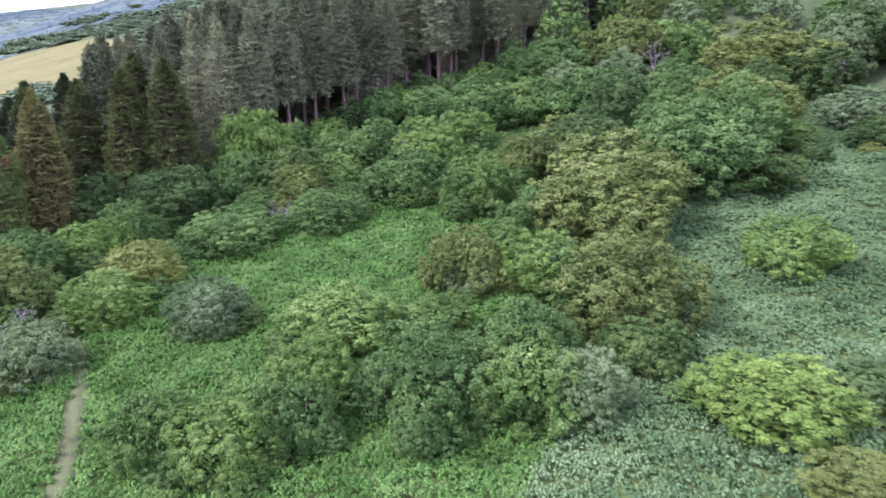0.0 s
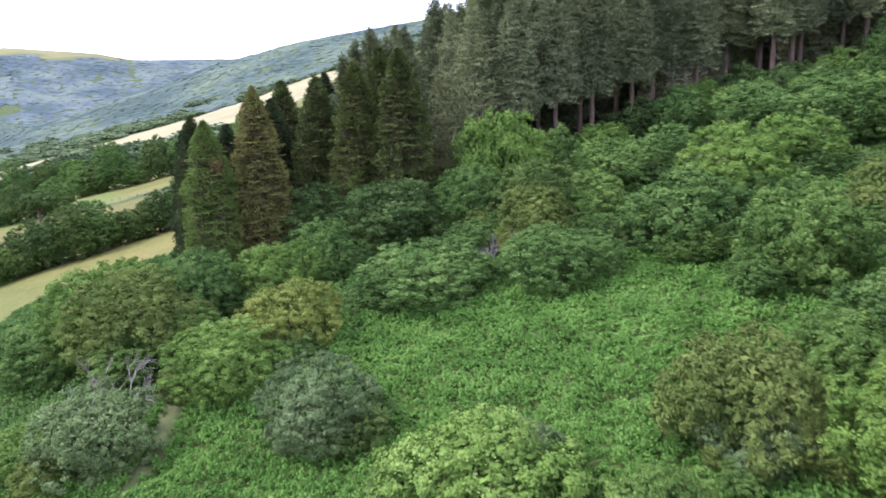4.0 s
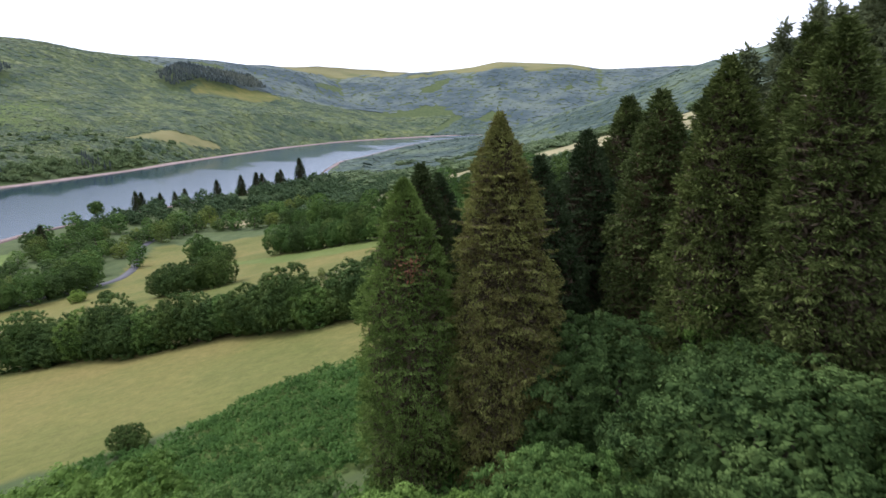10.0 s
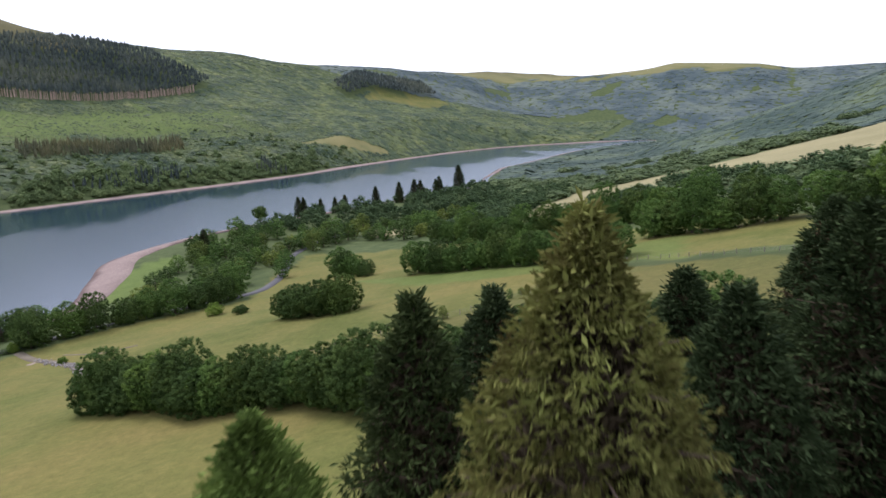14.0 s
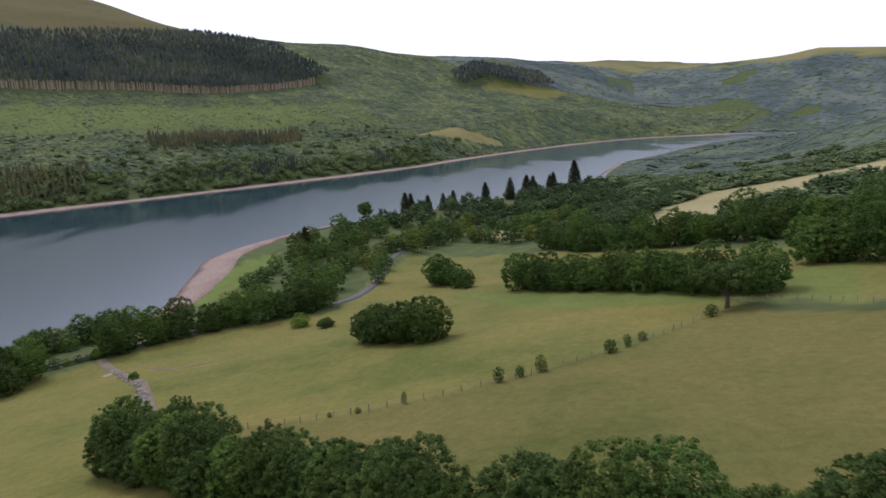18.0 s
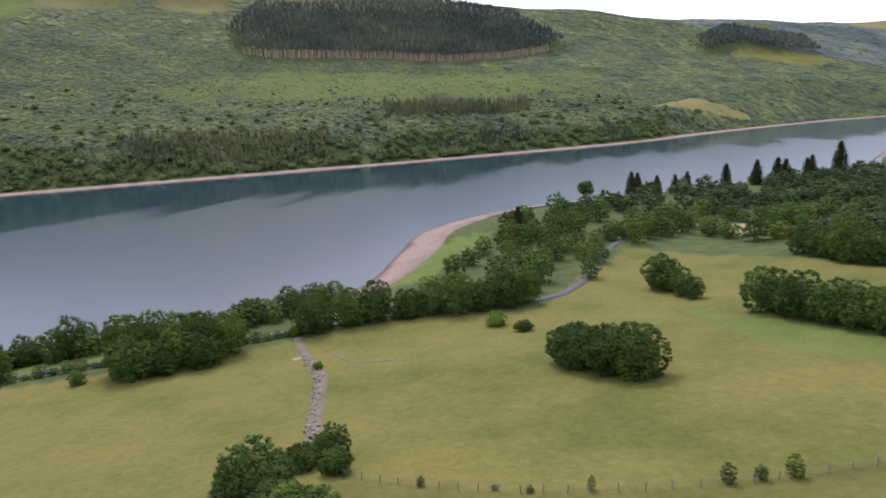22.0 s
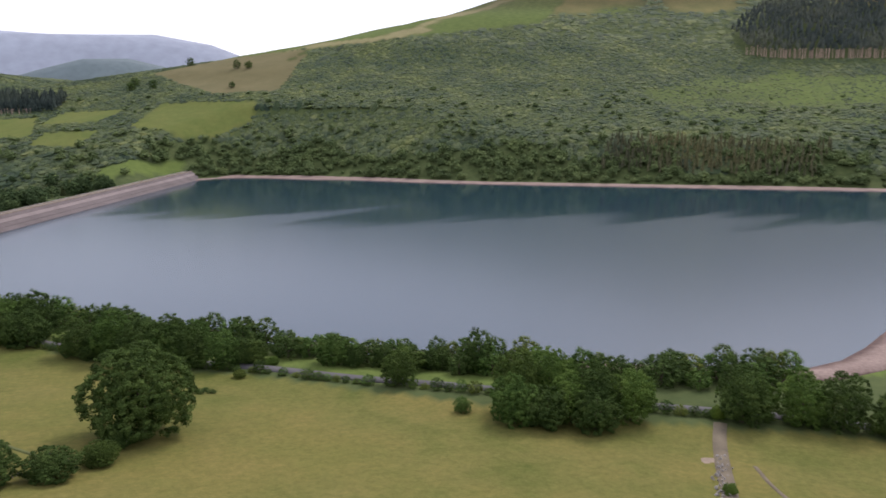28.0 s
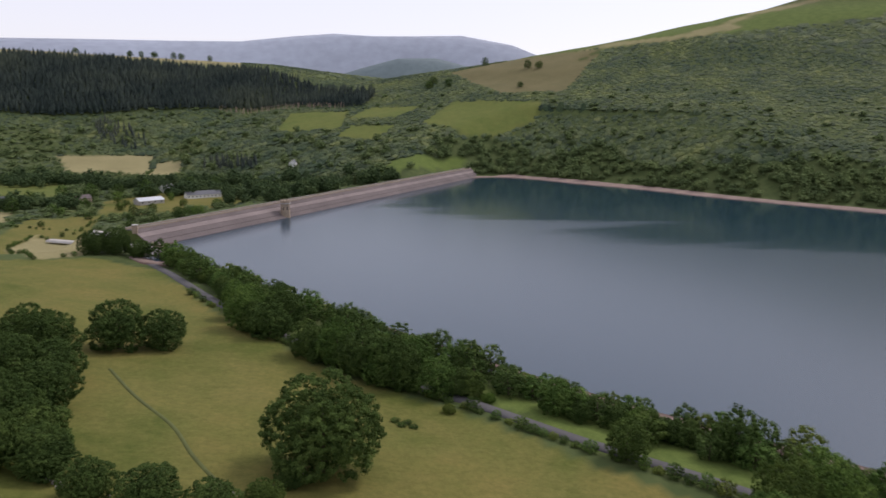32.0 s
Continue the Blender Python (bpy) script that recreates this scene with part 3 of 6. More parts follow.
RIM = (0.03, 0.034, 0.036, 0.040, 0.041, 0.042, 0.050, 0.053, 0.058, 0.052, 0.049, 0.048, 0.048)


def land(x, y):
    """The height of the ground over the water."""
    x, y = np.broadcast_arrays(np.asarray(x, float), np.asarray(y, float))
    # the slope on which the walk begins
    d1, d2 = (x + 381) * 0.837 + (y + 6) * 0.547, (x + 816) * 0.636 + (y - 320) * 0.772 - 35
    d = -soft_min(-d1, -d2, 20)
    near = 0.185 * soft_up(d - 85, 30) + 0.02 * np.clip(d, 0, None) + 0.10 * soft_up(d - 430, 40)
    near = soft_min(near, 300 + 30 * waves(x, y, 500), 30)
    # the shelf with the bracken clearing faces more to the south than the rest
    e = step(x, -55, -20) * step(x, 150, 70) * step(y, 200, 130) * step(y, -40, 0)
    near = near + e * (45.4 + 0.0792 * x + 0.1442 * y - near)
    # the spur that closes the view up the lake, and the drop behind it
    s, v = (x + 1300) * 0.636 + (y - 620) * 0.772, (x + 1300) * -0.772 + (y - 620) * 0.636
    spur = np.interp(s, (60, 130, 250, 400, 540, 690, 910, 1300), (-6, 6, 46, 86, 134, 170, 206, 262))
    near = np.maximum(near - 0.5 * soft_up(v - 30, 20), spur - 0.16 * soft_up(-v, 30) - 0.5 * soft_up(v, 30))
    # the hill across the lake
    f = np.maximum((x + 951) * -0.763 + (y + 155) * -0.646, (x + 1206) * -0.684 + (y - 130) * -0.729)
    u = -0.7 * x + 0.71 * y
    top = np.interp(u, (-1500, -800, -433, -100, 218, 600, 900, 1150, 1400, 1900, 2600, 3300), (90, 122, 186, 264, 385, 560, 480, 335, 322, 290, 278, 303))
    far = soft_min(0.275 * f + 0.2 * soft_up(f - 480, 40), top, 25)
    far = far + np.clip(f / 300, 0, 1) * np.clip((top - 0.2 * f) / 120, 0, 1) * 6 * waves(x, y, 110, 3)
    # the wooded ridge beyond the dam
    g = -(y + 960) + 0.12 * x + 40 * waves(x, y, 240, 5)
    ridge = np.interp(x, (-900, -530, -210, 286, 900), (110, 140, 165, 176, 200)) * (lambda t: t * t * (3 - 2 * t))(np.clip(g / 520, 0, 1))
    z = np.maximum(np.maximum(near, far), ridge)
    # the moors that ring the valley's head
    away, bearing = np.hypot(x, y - 70), np.degrees(np.arctan2(-x, y - 70))
    rim = 80 + 3500 * np.interp(bearing, (20, 30, 36, 42, 46, 50, 52, 54, 58, 60, 64, 70, 76), RIM)
    z = np.maximum(z, rim * step(away, 2000, 3300) * step(bearing, 5, 20) * step(bearing, 80, 70) * (y > 0) - 8)
    # below the dam the valley lies lower
    below = (x + 109) * 0.770 - (y + 400) * 0.638
    z = z - 9 * np.clip(below / 45, 0, 1) * np.clip((40 - z) / 40, 0, 1)
    s = from_shore(x, y)
    bank = np.where(s > 0, 0.10 * s + 0.5 * soft_up(s - 26, 5), 0.2 * s) - 0.8
    z = np.where(s < 160, soft_min(np.where(s < 60, np.maximum(z, 1.6), z), bank, 1.2), np.maximum(z, -9.0))
    z = np.where(below > 12, np.minimum(z, 400), z)
    return np.maximum(z, -8) + np.clip(s / 60, 0, 1) * 0.5 * waves(x, y, 23, 1)


def inside(x, y, ring):
    """Which places lie within a ring of corners."""
    x, y, hit = np.asarray(x, float), np.asarray(y, float), np.zeros(np.shape(x), bool)
    for (ax, ay), (bx, by) in zip(ring, ring[1:] + ring[:1]):
        if ay != by:
            hit ^= ((ay > y) != (by > y)) & (x < ax + (y - ay) * (bx - ax) / (by - ay))
    return hit


# land use, by rings on the plan
PASTURE = [(-90, 101), (-84, 140), (-95, 205), (-170, 196), (-206, 178), (-260, 172), (-313, 150), (-368, 120), (-412, 92), (-346, 80), (-332, 30),
           (-302, -4), (-264, -52), (-235, -98), (-200, -138), (-160, -215), (-125, -310), (-95, -335), (-30, -300), (-40, -150), (-100, -60), (-98, 40), (-93, 80)]
UPPER_FIELDS = [(-470, 112), (-410, 95), (-335, 134), (-260, 178), (-200, 190), (-160, 215), (-220, 245), (-330, 215), (-420, 180)]
STRAW_RINGS = [
    [(-448, 238), (-530, 285), (-600, 345), (-560, 410), (-530, 560), (-540, 770), (-430, 720), (-400, 600), (-350, 480), (-300, 390), (-415, 362), (-470, 352), (-428, 296), (-430, 258)],
    [(-552, 160), (-530, 186), (-500, 182), (-512, 156)],
    [(100, -1045), (-30, -1045), (-36, -880), (60, -940)],
    [(-40, -890), (-38, -1005), (-76, -985), (-76, -890)],
    [(-30, -395), (-28, -458), (-71, -409), (-86, -338), (-66, -321)],
    [(2, -487), (22, -580), (60, -560), (40, -440)],
    [(900, -1392), (-150, -1402), (-150, -1800), (900, -1800)],
]
BROWN_RING = [(-533, -1240), (-550, -1000), (-640, -962), (-700, -1030), (-785, -1125), (-660, -1250)]
VILLAGE = [(-50, -545), (-112, -575), (-165, -630), (-142, -700), (-85, -715), (-35, -650)]
FIELD_RINGS = [
    [(-75, -335), (-20, -335), (0, -540), (-50, -560)],
    [(120, -830), (38, -845), (10, -690), (80, -690)],
    [(-405, -930), (-474, -1015), (-590, -925), (-562, -880), (-455, -862)],
    [(-205, -1025), (-233, -1140), (-322, -1088), (-296, -980)],
    [(-284, -940), (-312, -985), (-372, -945), (-332, -890)],
    [(-312, -1030), (-363, -1100), (-432, -1035), (-382, -990)],
    VILLAGE, BROWN_RING,
    [(-210, 425), (-262, 385), (-300, 385), (-350, 480), (-400, 600), (-410, 690), (-330, 690), (-240, 570)],
    [(-1410, 132), (-1440, 150), (-1559, 352), (-1600, 350), (-1575, 240), (-1500, 190)],
    [(-2090, 380), (-2120, 560), (-2230, 680), (-2300, 640), (-2190, 420)],
]
GREEN_RINGS = [
    [(-300, -735), (-380, -772), (-440, -808), (-445, -822), (-339, -795)],
    [(-380, 4), (-440, 8), (-490, 16), (-510, 34), (-455, 31), (-400, 24)],
    [(-158, -246), (-200, -162), (-242, -108), (-262, -82), (-284, -54), (-294, -62), (-272, -94), (-250, -120), (-212, -172), (-170, -252)],
    [(-260, -100), (-290, -70), (-310, -40), (-300, -30), (-270, -62), (-240, -100)],
]
STAND = [(-62, 116), (-44, 116), (-34, 123), (-25, 134), (-16, 146), (-6, 157), (14, 173), (48, 196), (90, 230), (80, 300), (-30, 270), (-80, 190)]
MEADOW = [(-44, 40), (-42, 52), (-39, 62), (-33, 70), (-31, 78), (-20, 86), (-13, 93), (1, 97), (14, 92), (29, 89), (26, 80), (20, 66), (14, 56), (10, 48), (4, 36), (-16, 33), (-30, 34)]
SLOPE = [(4, 36), (10, 48), (14, 56), (20, 66), (26, 80), (29, 89), (40, 97), (54, 113), (64, 131), (76, 123), (70, 84), (56, 50), (36, 22), (14, 26)]
BRAKE = [(-91, 68), (-89, 77.5), (-92.5, 83.7), (-96.5, 90), (-97.5, 98), (-94, 105), (-84, 112), (-66, 104), (-64, 94), (-66, 84), (-78, 70)]

MOOR_TOP = [(-700, -1085), (-788, -1116), (-837, -1078), (-928, -1020), (-1002, -980), (-1079, -932), (-1158, -895), (-1300, -960), (-1350, -1400), (-750, -1450), (-640, -1260), (-785, -1130)]
MOOR_STREAK = [(-750, -1150), (-819, -1120), (-878, -1068), (-915, -1041), (-967, -1053), (-1048, -1072), (-1115, -1068), (-1200, -1060)]
LUSH = [(-335, 122), (-301, 151), (-259, 178), (-245, 202), (-238, 219), (-215, 202), (-196, 190), (-222, 184), (-237, 164), (-269, 142), (-305, 132)]
DRY_FIELD = [(-197, 66), (-191, 100), (-199, 141), (-216, 171), (-221, 178), (-170, 199), (-95, 205), (-84, 140), (-117, 138), (-129, 109), (-151, 90), (-184, 58)]

FAR_LINE = lambda x, y: np.maximum((x + 951) * -0.763 + (y + 155) * -0.646, (x + 1206) * -0.684 + (y - 130) * -0.729)
ALONG = lambda x, y: -0.7 * x + 0.71 * y


def land_use(x, y):
    """Shares of pasture, dry grass and green growth."""
    z = land(x, y)
    red, green, blue = np.zeros(x.shape), np.zeros(x.shape), np.zeros(x.shape)
    for ring in [PASTURE, UPPER_FIELDS] + FIELD_RINGS:
        red = np.maximum(red, inside(x, y, ring))
    for ring in FIELD_RINGS[1:6]:
        blue = np.maximum(blue, 0.6 * inside(x, y, ring))
    for ring in STRAW_RINGS:
        green = np.maximum(green, inside(x, y, ring))
    green = np.maximum(green, np.maximum(0.75 * inside(x, y, BROWN_RING), 0.4 * inside(x, y, FIELD_RINGS[-2])))
    for ring in GREEN_RINGS + [MEADOW, SLOPE, BRAKE]:
        blue = np.maximum(blue, inside(x, y, ring))
    lush = inside(x, y, LUSH)
    red, blue = np.maximum(red, lush), np.maximum(blue, 0.7 * lush)
    f, u = FAR_LINE(x, y), ALONG(x, y)
    hill = np.clip((z - 262 + 30 * waves(x, y, 60, 7)) / 25, 0, 1) * (f > 300) * np.clip((1150 - u) / 100, 0, 1)
    patch = np.clip(waves(x, y, 95, 11) * 2.5 - 0.6, 0, 1)
    red, blue = np.maximum(red, hill * (1 - patch)), np.maximum(blue, hill * patch)
    green = np.maximum(green, 0.3 * hill * (1 - patch))
    # the open slope under the plantation
    zz, uu = z + 16 * waves(x, y, 48, 4) + 9 * waves(x, y, 17, 6), u + 90 * waves(x, y, 70, 12)
    scrub = np.clip((zz - 66) / 30, 0, 1) * np.clip((136 - zz) / 20, 0, 1) * np.clip((uu - 330) / 160, 0, 1) * np.clip((1190 - uu) / 120, 0, 1) * (f > 100)
    blue = np.maximum(blue, 0.8 * scrub)
    moor = np.clip((z - np.where(np.hypot(x, y) > 2300, 215, 285) + 25 * waves(x, y, 70, 2)) / 20, 0, 1) * ((f < 0) | (np.hypot(x, y) > 3000))
    red, green = np.maximum(red, 0.8 * moor), np.maximum(green, 0.4 * moor)
    # the open top of the hill: bracken, with a dry streak along it
    top = inside(x, y, MOOR_TOP)
    dry = np.full(x.shape, 1e9)
    for (ax, ay), (bx, by) in zip(MOOR_STREAK, MOOR_STREAK[1:]):
        t = np.clip(((x - ax) * (bx - ax) + (y - ay) * (by - ay)) / ((bx - ax) ** 2 + (by - ay) ** 2), 0, 1)
        dry = np.minimum(dry, np.hypot(x - ax - t * (bx - ax), y - ay - t * (by - ay)))
    dry = np.clip((26 + 26 * waves(x, y, 40, 3) - dry) / 12, 0, 1)
    red, green, blue = np.where(top, 0.4 * dry, red), np.where(top, 0.8 * dry, green), np.where(top, 0.85 * (1 - dry), blue)
    return red, green, blue


def stretch(marks):
    """Grid lines: (from, to, step) by stretches."""
    out = []
    for a, b, step in marks:
        out += list(np.linspace(a, b, max(1, round((b - a) / step)), endpoint=False))
    return np.array(out + [marks[-1][1]])


def build_ground():
    gx = stretch([(-5200, -3000, 160), (-3000, -2000, 50), (-2000, -1100, 18), (-1100, -400, 9), (-400, -110, 3.5), (-110, 70, 2.2), (70, 250, 9), (250, 900, 40), (900, 4200, 200)])
    gy = stretch([(-5200, -2400, 160), (-2400, -1400, 40), (-1400, -420, 12), (-420, -130, 5), (-130, 20, 3.2), (20, 130, 2.2), (130, 260, 3.5), (260, 700, 10), (700, 1500, 22), (1500, 2600, 50), (2600, 4600, 160)])
    x, y = (a.ravel() for a in np.meshgrid(gx, gy, indexing="ij"))
    z = land(x, y)
    # hummocks under the bracken and the trees
    rough_ground = inside(x, y, MEADOW) | inside(x, y, SLOPE) | inside(x, y, BRAKE)
    z = z + rough_ground * 0.35 * waves(x, y, 2.4, 2)
    nx, ny = len(gx), len(gy)
    i = (np.arange(nx - 1)[:, None] * ny + np.arange(ny - 1)[None]).ravel()
    quads = np.stack([i, i + ny, i + ny + 1, i + 1], 1)
    me = mesh_of("ground", np.stack([x, y, z], 1), quads, [GROUND], smooth=True)
    red, green, blue = land_use(x, y)
    layer = me.color_attributes.new("use", "FLOAT_COLOR", "POINT")
    litter = 1.0 - inside(x, y, STAND) - 0.22 * inside(x, y, DRY_FIELD) - 0.42 * inside(x, y, BROWN_RING) - 0.5 * np.clip((z - 265) / 30, 0, 1) * (FAR_LINE(x, y) > 300)
    layer.data.foreach_set("color", np.stack([red, green, blue, litter], 1).astype(np.float32).ravel())
    tagged(new("ground", me), "hilly green valley ground with pasture and woodland floor", "ground", kind="structure")


build_ground()


def build_lake():
    edge = closed_curve(LAKE, 14.0)
    ahead = np.roll(edge, -1, 0) - np.roll(edge, 1, 0)
    out = unit(np.stack([ahead[:, 1], -ahead[:, 0]], 1))
    if from_shore(*(edge[40] + out[40] * 5)) < 0:
        out = -out
    bm = bmesh.new()
    bm.faces.new([bm.verts.new((*p, 0.0)) for p in edge + out * 7])
    bmesh.ops.triangulate(bm, faces=bm.faces[:])
    bmesh.ops.recalc_face_normals(bm, faces=bm.faces[:])
    if sum(f.normal.z for f in bm.faces) < 0:
        bmesh.ops.reverse_faces(bm, faces=bm.faces[:])
    tagged(new("water", from_bm("water", bm, WATER)), "calm grey-blue reservoir water with darker slicks", "water", kind="structure")
    # the bare shore round the low water
    rng = np.random.default_rng(4)
    n, verts, rows = len(edge), [], (-7, -1, 3, 8, 13, 1)
    for i, (p, o) in enumerate(zip(edge, out)):
        x, y = p
        near_tip = math.exp(-((x + 490) / 110) ** 2) * (y < 90)
        far_side = FAR_LINE(x, y) > -140
        wide = 3.5 + 13 * near_tip + (12.5 if far_side else 0) + 3 * math.sin(i * 0.31) * math.sin(i * 0.083 + 1)
        for k in range(6):
            s = (-8, -1.5, 0.25 * wide, 0.6 * wide, wide, wide + 2.5)[k]
            z = (-1.4, -0.12, 0.10 * 0.25 * wide + 0.3, 0.10 * 0.6 * wide + 0.35, 0.10 * wide + 0.3, 0.10 * wide - 1.3)[k]
            wob = rng.uniform(-0.8, 0.8) if k in (2, 3, 4) else 0
            verts.append((*(p + o * (s + wob)), z + (rng.uniform(-0.1, 0.12) if 1 < k < 5 else 0)))
    quads = [(i * 6 + k, i * 6 + k + 1, ((i + 1) % n) * 6 + k + 1, ((i + 1) % n) * 6 + k) for i in range(n) for k in range(5)]
    me = mesh_of("shore", verts, quads, [SAND], smooth=True)
    tagged(new("shore", me), "bare pinkish sand and shingle shore round the low water", "shore", kind="structure")


build_lake()

ROAD = [(-96, -372), (-117, -336), (-153, -246), (-196, -160), (-238, -106), (-258, -80), (-281, -52), (-308, -16), (-336, 20), (-350, 56), (-362, 80), (-384, 90), (-415, 96), (-455, 100), (-482, 106), (-530, 128), (-600, 190)]


def open_curve(pts, step):
    p = [2 * np.array(pts[0], float) - pts[1], *[np.array(q, float) for q in pts], 2 * np.array(pts[-1], float) - pts[-2]]
    out = []
    for a, b, c, d in zip(p, p[1:], p[2:], p[3:]):
        n = max(1, int(np.hypot(*(c - b)) / step))
        for t in np.arange(n) / n:
            out.append(0.5 * (2 * b + (c - a) * t + (2 * a - 5 * b + 4 * c - d) * t * t + (3 * b - a - 3 * c + d) * t ** 3))
    return np.array(out + [p[-2]])


def ribbon(pts, width, lift, step=3.0):
    """A strip laid on the ground along a line."""
    line = open_curve(pts, step)
    ahead = unit(np.gradient(line, axis=0))
    side = np.stack([ahead[:, 1], -ahead[:, 0]], 1)
    verts = []
    for p, s in zip(line, side):
        q = [p + s * width * k for k in (-0.62, -0.5, 0, 0.5, 0.62)]
        z = max(float(land(*c)) for c in q) + lift
        verts += [(*c, z + dz) for c, dz in zip(q, (-1.2, 0, 0.06, 0, -1.2))]
    n = len(line)
    quads = [(i * 5 + k, i * 5 + k + 1, i * 5 + k + 6, i * 5 + k + 5) for i in range(n - 1) for k in range(4)]
    return np.array(verts), np.array(quads)


tagged(new("road", mesh_of("road", *ribbon(ROAD, 3.9, 0.25), [ASPHALT], smooth=True)), "narrow grey asphalt lane beside the reservoir", "road", kind="structure")
TRACK = [(-24, 30), (-25.5, 39), (-27.5, 45.4), (-29.8, 51), (-32.5, 57.5), (-36.5, 63), (-41, 68)]
TRACK_GRASS = plain("track_grass", (0.085, 0.100, 0.030), 0.95, 0.35, 1.5)
tagged(new("track", mesh_of("track", *ribbon(TRACK, 1.7, 0.1, 1.5), [TRACK_GRASS], smooth=True)), "worn grassy footpath between bushes and bracken", "path", kind="structure")

# far mountains beyond the valley's mouth, with haze put into their base colours
MOOR_HAZE = plain("hazy_moor", (0.30, 0.335, 0.40), 0.95, 0.18, 0.004)
WOOD_HAZE = plain("hazy_hill_wood", (0.13, 0.17, 0.18), 0.95, 0.2, 0.01)


def mountain(name, label, near_edge, ridge, back, material):
    """A long hill: rows of (x, y, height) at its foot, on its crest and behind."""
    rng, verts, n = np.random.default_rng(9), [], len(near_edge)
    for row in range(9):
        t = row / 8
        for a, b in zip(near_edge, ridge):
            e = t * t * (3 - 2 * t)
            w = rng.uniform(-10, 10) if 0 < row < 8 else 0
            verts.append((a[0] + (b[0] - a[0]) * t, a[1] + (b[1] - a[1]) * t, a[2] + (b[2] - a[2]) * e + w))
    verts += back
    quads = [(r * n + k, r * n + k + 1, (r + 1) * n + k + 1, (r + 1) * n + k) for r in range(9) for k in range(n - 1)]
    return tagged(new(name, mesh_of(name, verts, quads, [material], smooth=True)), label, "mountain", kind="structure")


def ring_row(azimuths, distance, heights):
    return [(-math.sin(radians(a)) * distance - 178, math.cos(radians(a)) * distance + 67, h) for a, h in zip(azimuths, heights)]


AZ = [140, 148, 153, 157, 160, 164, 168, 171, 174, 177, 181, 186, 192, 200, 208]
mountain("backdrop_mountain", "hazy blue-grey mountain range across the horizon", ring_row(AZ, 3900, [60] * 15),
         ring_row(AZ, 4550, [280, 300, 330, 380, 470, 522, 512, 507, 514, 490, 447, 432, 416, 385, 370]), ring_row(AZ, 4700, [200] * 15), MOOR_HAZE)
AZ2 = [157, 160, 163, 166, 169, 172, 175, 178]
mountain("backdrop_hill", "rounded dark haze-blue wooded hill before the mountains", ring_row(AZ2, 3000, [60] * 8),
         ring_row(AZ2, 3350, [120, 190, 265, 305, 300, 250, 190, 120]), ring_row(AZ2, 3500, [60] * 8), WOOD_HAZE)


# ---- the dam ----
DAM_A, DAM_B = np.array((-100.0, -389.0)), np.array((-470.0, -836.0))
DAM_WAY = (DAM_B - DAM_A) / np.linalg.norm(DAM_B - DAM_A)
DAM_DOWN = np.array((-DAM_WAY[1], DAM_WAY[0]))
if DAM_DOWN @ np.array((1.0, -1.0)) < 0:
    DAM_DOWN = -DAM_DOWN
DAM_LONG = float(np.linalg.norm(DAM_B - DAM_A))


def along_dam(section, steps=24, start=0.0, end=DAM_LONG):
    """A bar along the dam with the given cross-section of (metres downstream, height)."""
    verts, n = [], len(section)
    for i in range(steps + 1):
        p = DAM_A + DAM_WAY * (start + (end - start) * i / steps)
        verts += [(*(p + DAM_DOWN * s), z) for s, z in section]
    quads = [(i * n + k, i * n + (k + 1) % n, (i + 1) * n + (k + 1) % n, (i + 1) * n + k) for i in range(steps) for k in range(n)]
    quads += [(3, 2, 1, 0), (steps * n, steps * n + 1, steps * n + 2, steps * n + 3)]
    return np.array(verts), np.array(quads)


def build_dam():
    dam = thing("dam", "long stone-faced embankment dam with a crest road and parapet", "dam")
    dam["kind"] = "structure"
    GRASS = plain("dam_grass", (0.10, 0.13, 0.035), 0.95, 0.3, 0.5)
    part("embankment", mesh_of("embankment", *along_dam([(-28, -5), (-3.0, 8.4), (3.0, 8.4), (46, -11)]), [GRASS]), dam)
    bands = [(-28.5, -24.0), (-23.8, -19.4), (-19.2, -15.0), (-14.8, -10.6), (-10.4, -6.4), (-6.2, -2.6)]
    for i, (a, b) in enumerate(bands):
        za, zb = -5 + (a + 28) * 13.4 / 25, -5 + (b + 28) * 13.4 / 25
        me = mesh_of("stone_band", *along_dam([(a, za - 0.2), (a, za + 0.55), (b, zb + 0.4), (b, zb - 0.3)]), [PITCHING_PALE if i in (1, 4) else PITCHING])
        part("stone_band", me, dam, "band of sloping stone pitching")
    part("crest_road", mesh_of("crest_road", *along_dam([(-2.4, 8.3), (-2.4, 8.62), (2.4, 8.62), (2.4, 8.3)]), [ASPHALT]), dam)
    for s in (-2.9, 2.5):
        part("parapet", mesh_of("parapet", *along_dam([(s, 8.2), (s, 9.8), (s + 0.4, 9.8), (s + 0.4, 8.2)]), [MASONRY]), dam, "low stone parapet wall")
        part("coping", mesh_of("coping", *along_dam([(s - 0.08, 9.804), (s - 0.08, 9.95), (s + 0.48, 9.95), (s + 0.48, 9.804)]), [CONCRETE]), dam)


build_dam()


def prism(sides, r0, r1, z0, z1, turn=0.0):
    v = [(math.cos(turn + 2 * math.pi * k / sides) * r, math.sin(turn + 2 * math.pi * k / sides) * r, z) for r, z in ((r0, z0), (r1, z1)) for k in range(sides)]
    f = []
    for k in range(sides):
        a, b = k, (k + 1) % sides
        f += [(a, b, b + sides), (a, b + sides, a + sides)]
    f += [(sides, sides + k, sides + k + 1) for k in range(1, sides - 1)]
    return np.array(v), np.array(f)


def box(cx, cy, cz, sx, sy, sz, bevel=0.0):
    bm = bmesh.new()
    bmesh.ops.create_cube(bm, size=1.0, matrix=Matrix.LocRotScale((cx, cy, cz), None, (sx, sy, sz)))
    if bevel:
        bmesh.ops.bevel(bm, geom=bm.edges[:], offset=bevel, segments=1, affect="EDGES")
    return bm


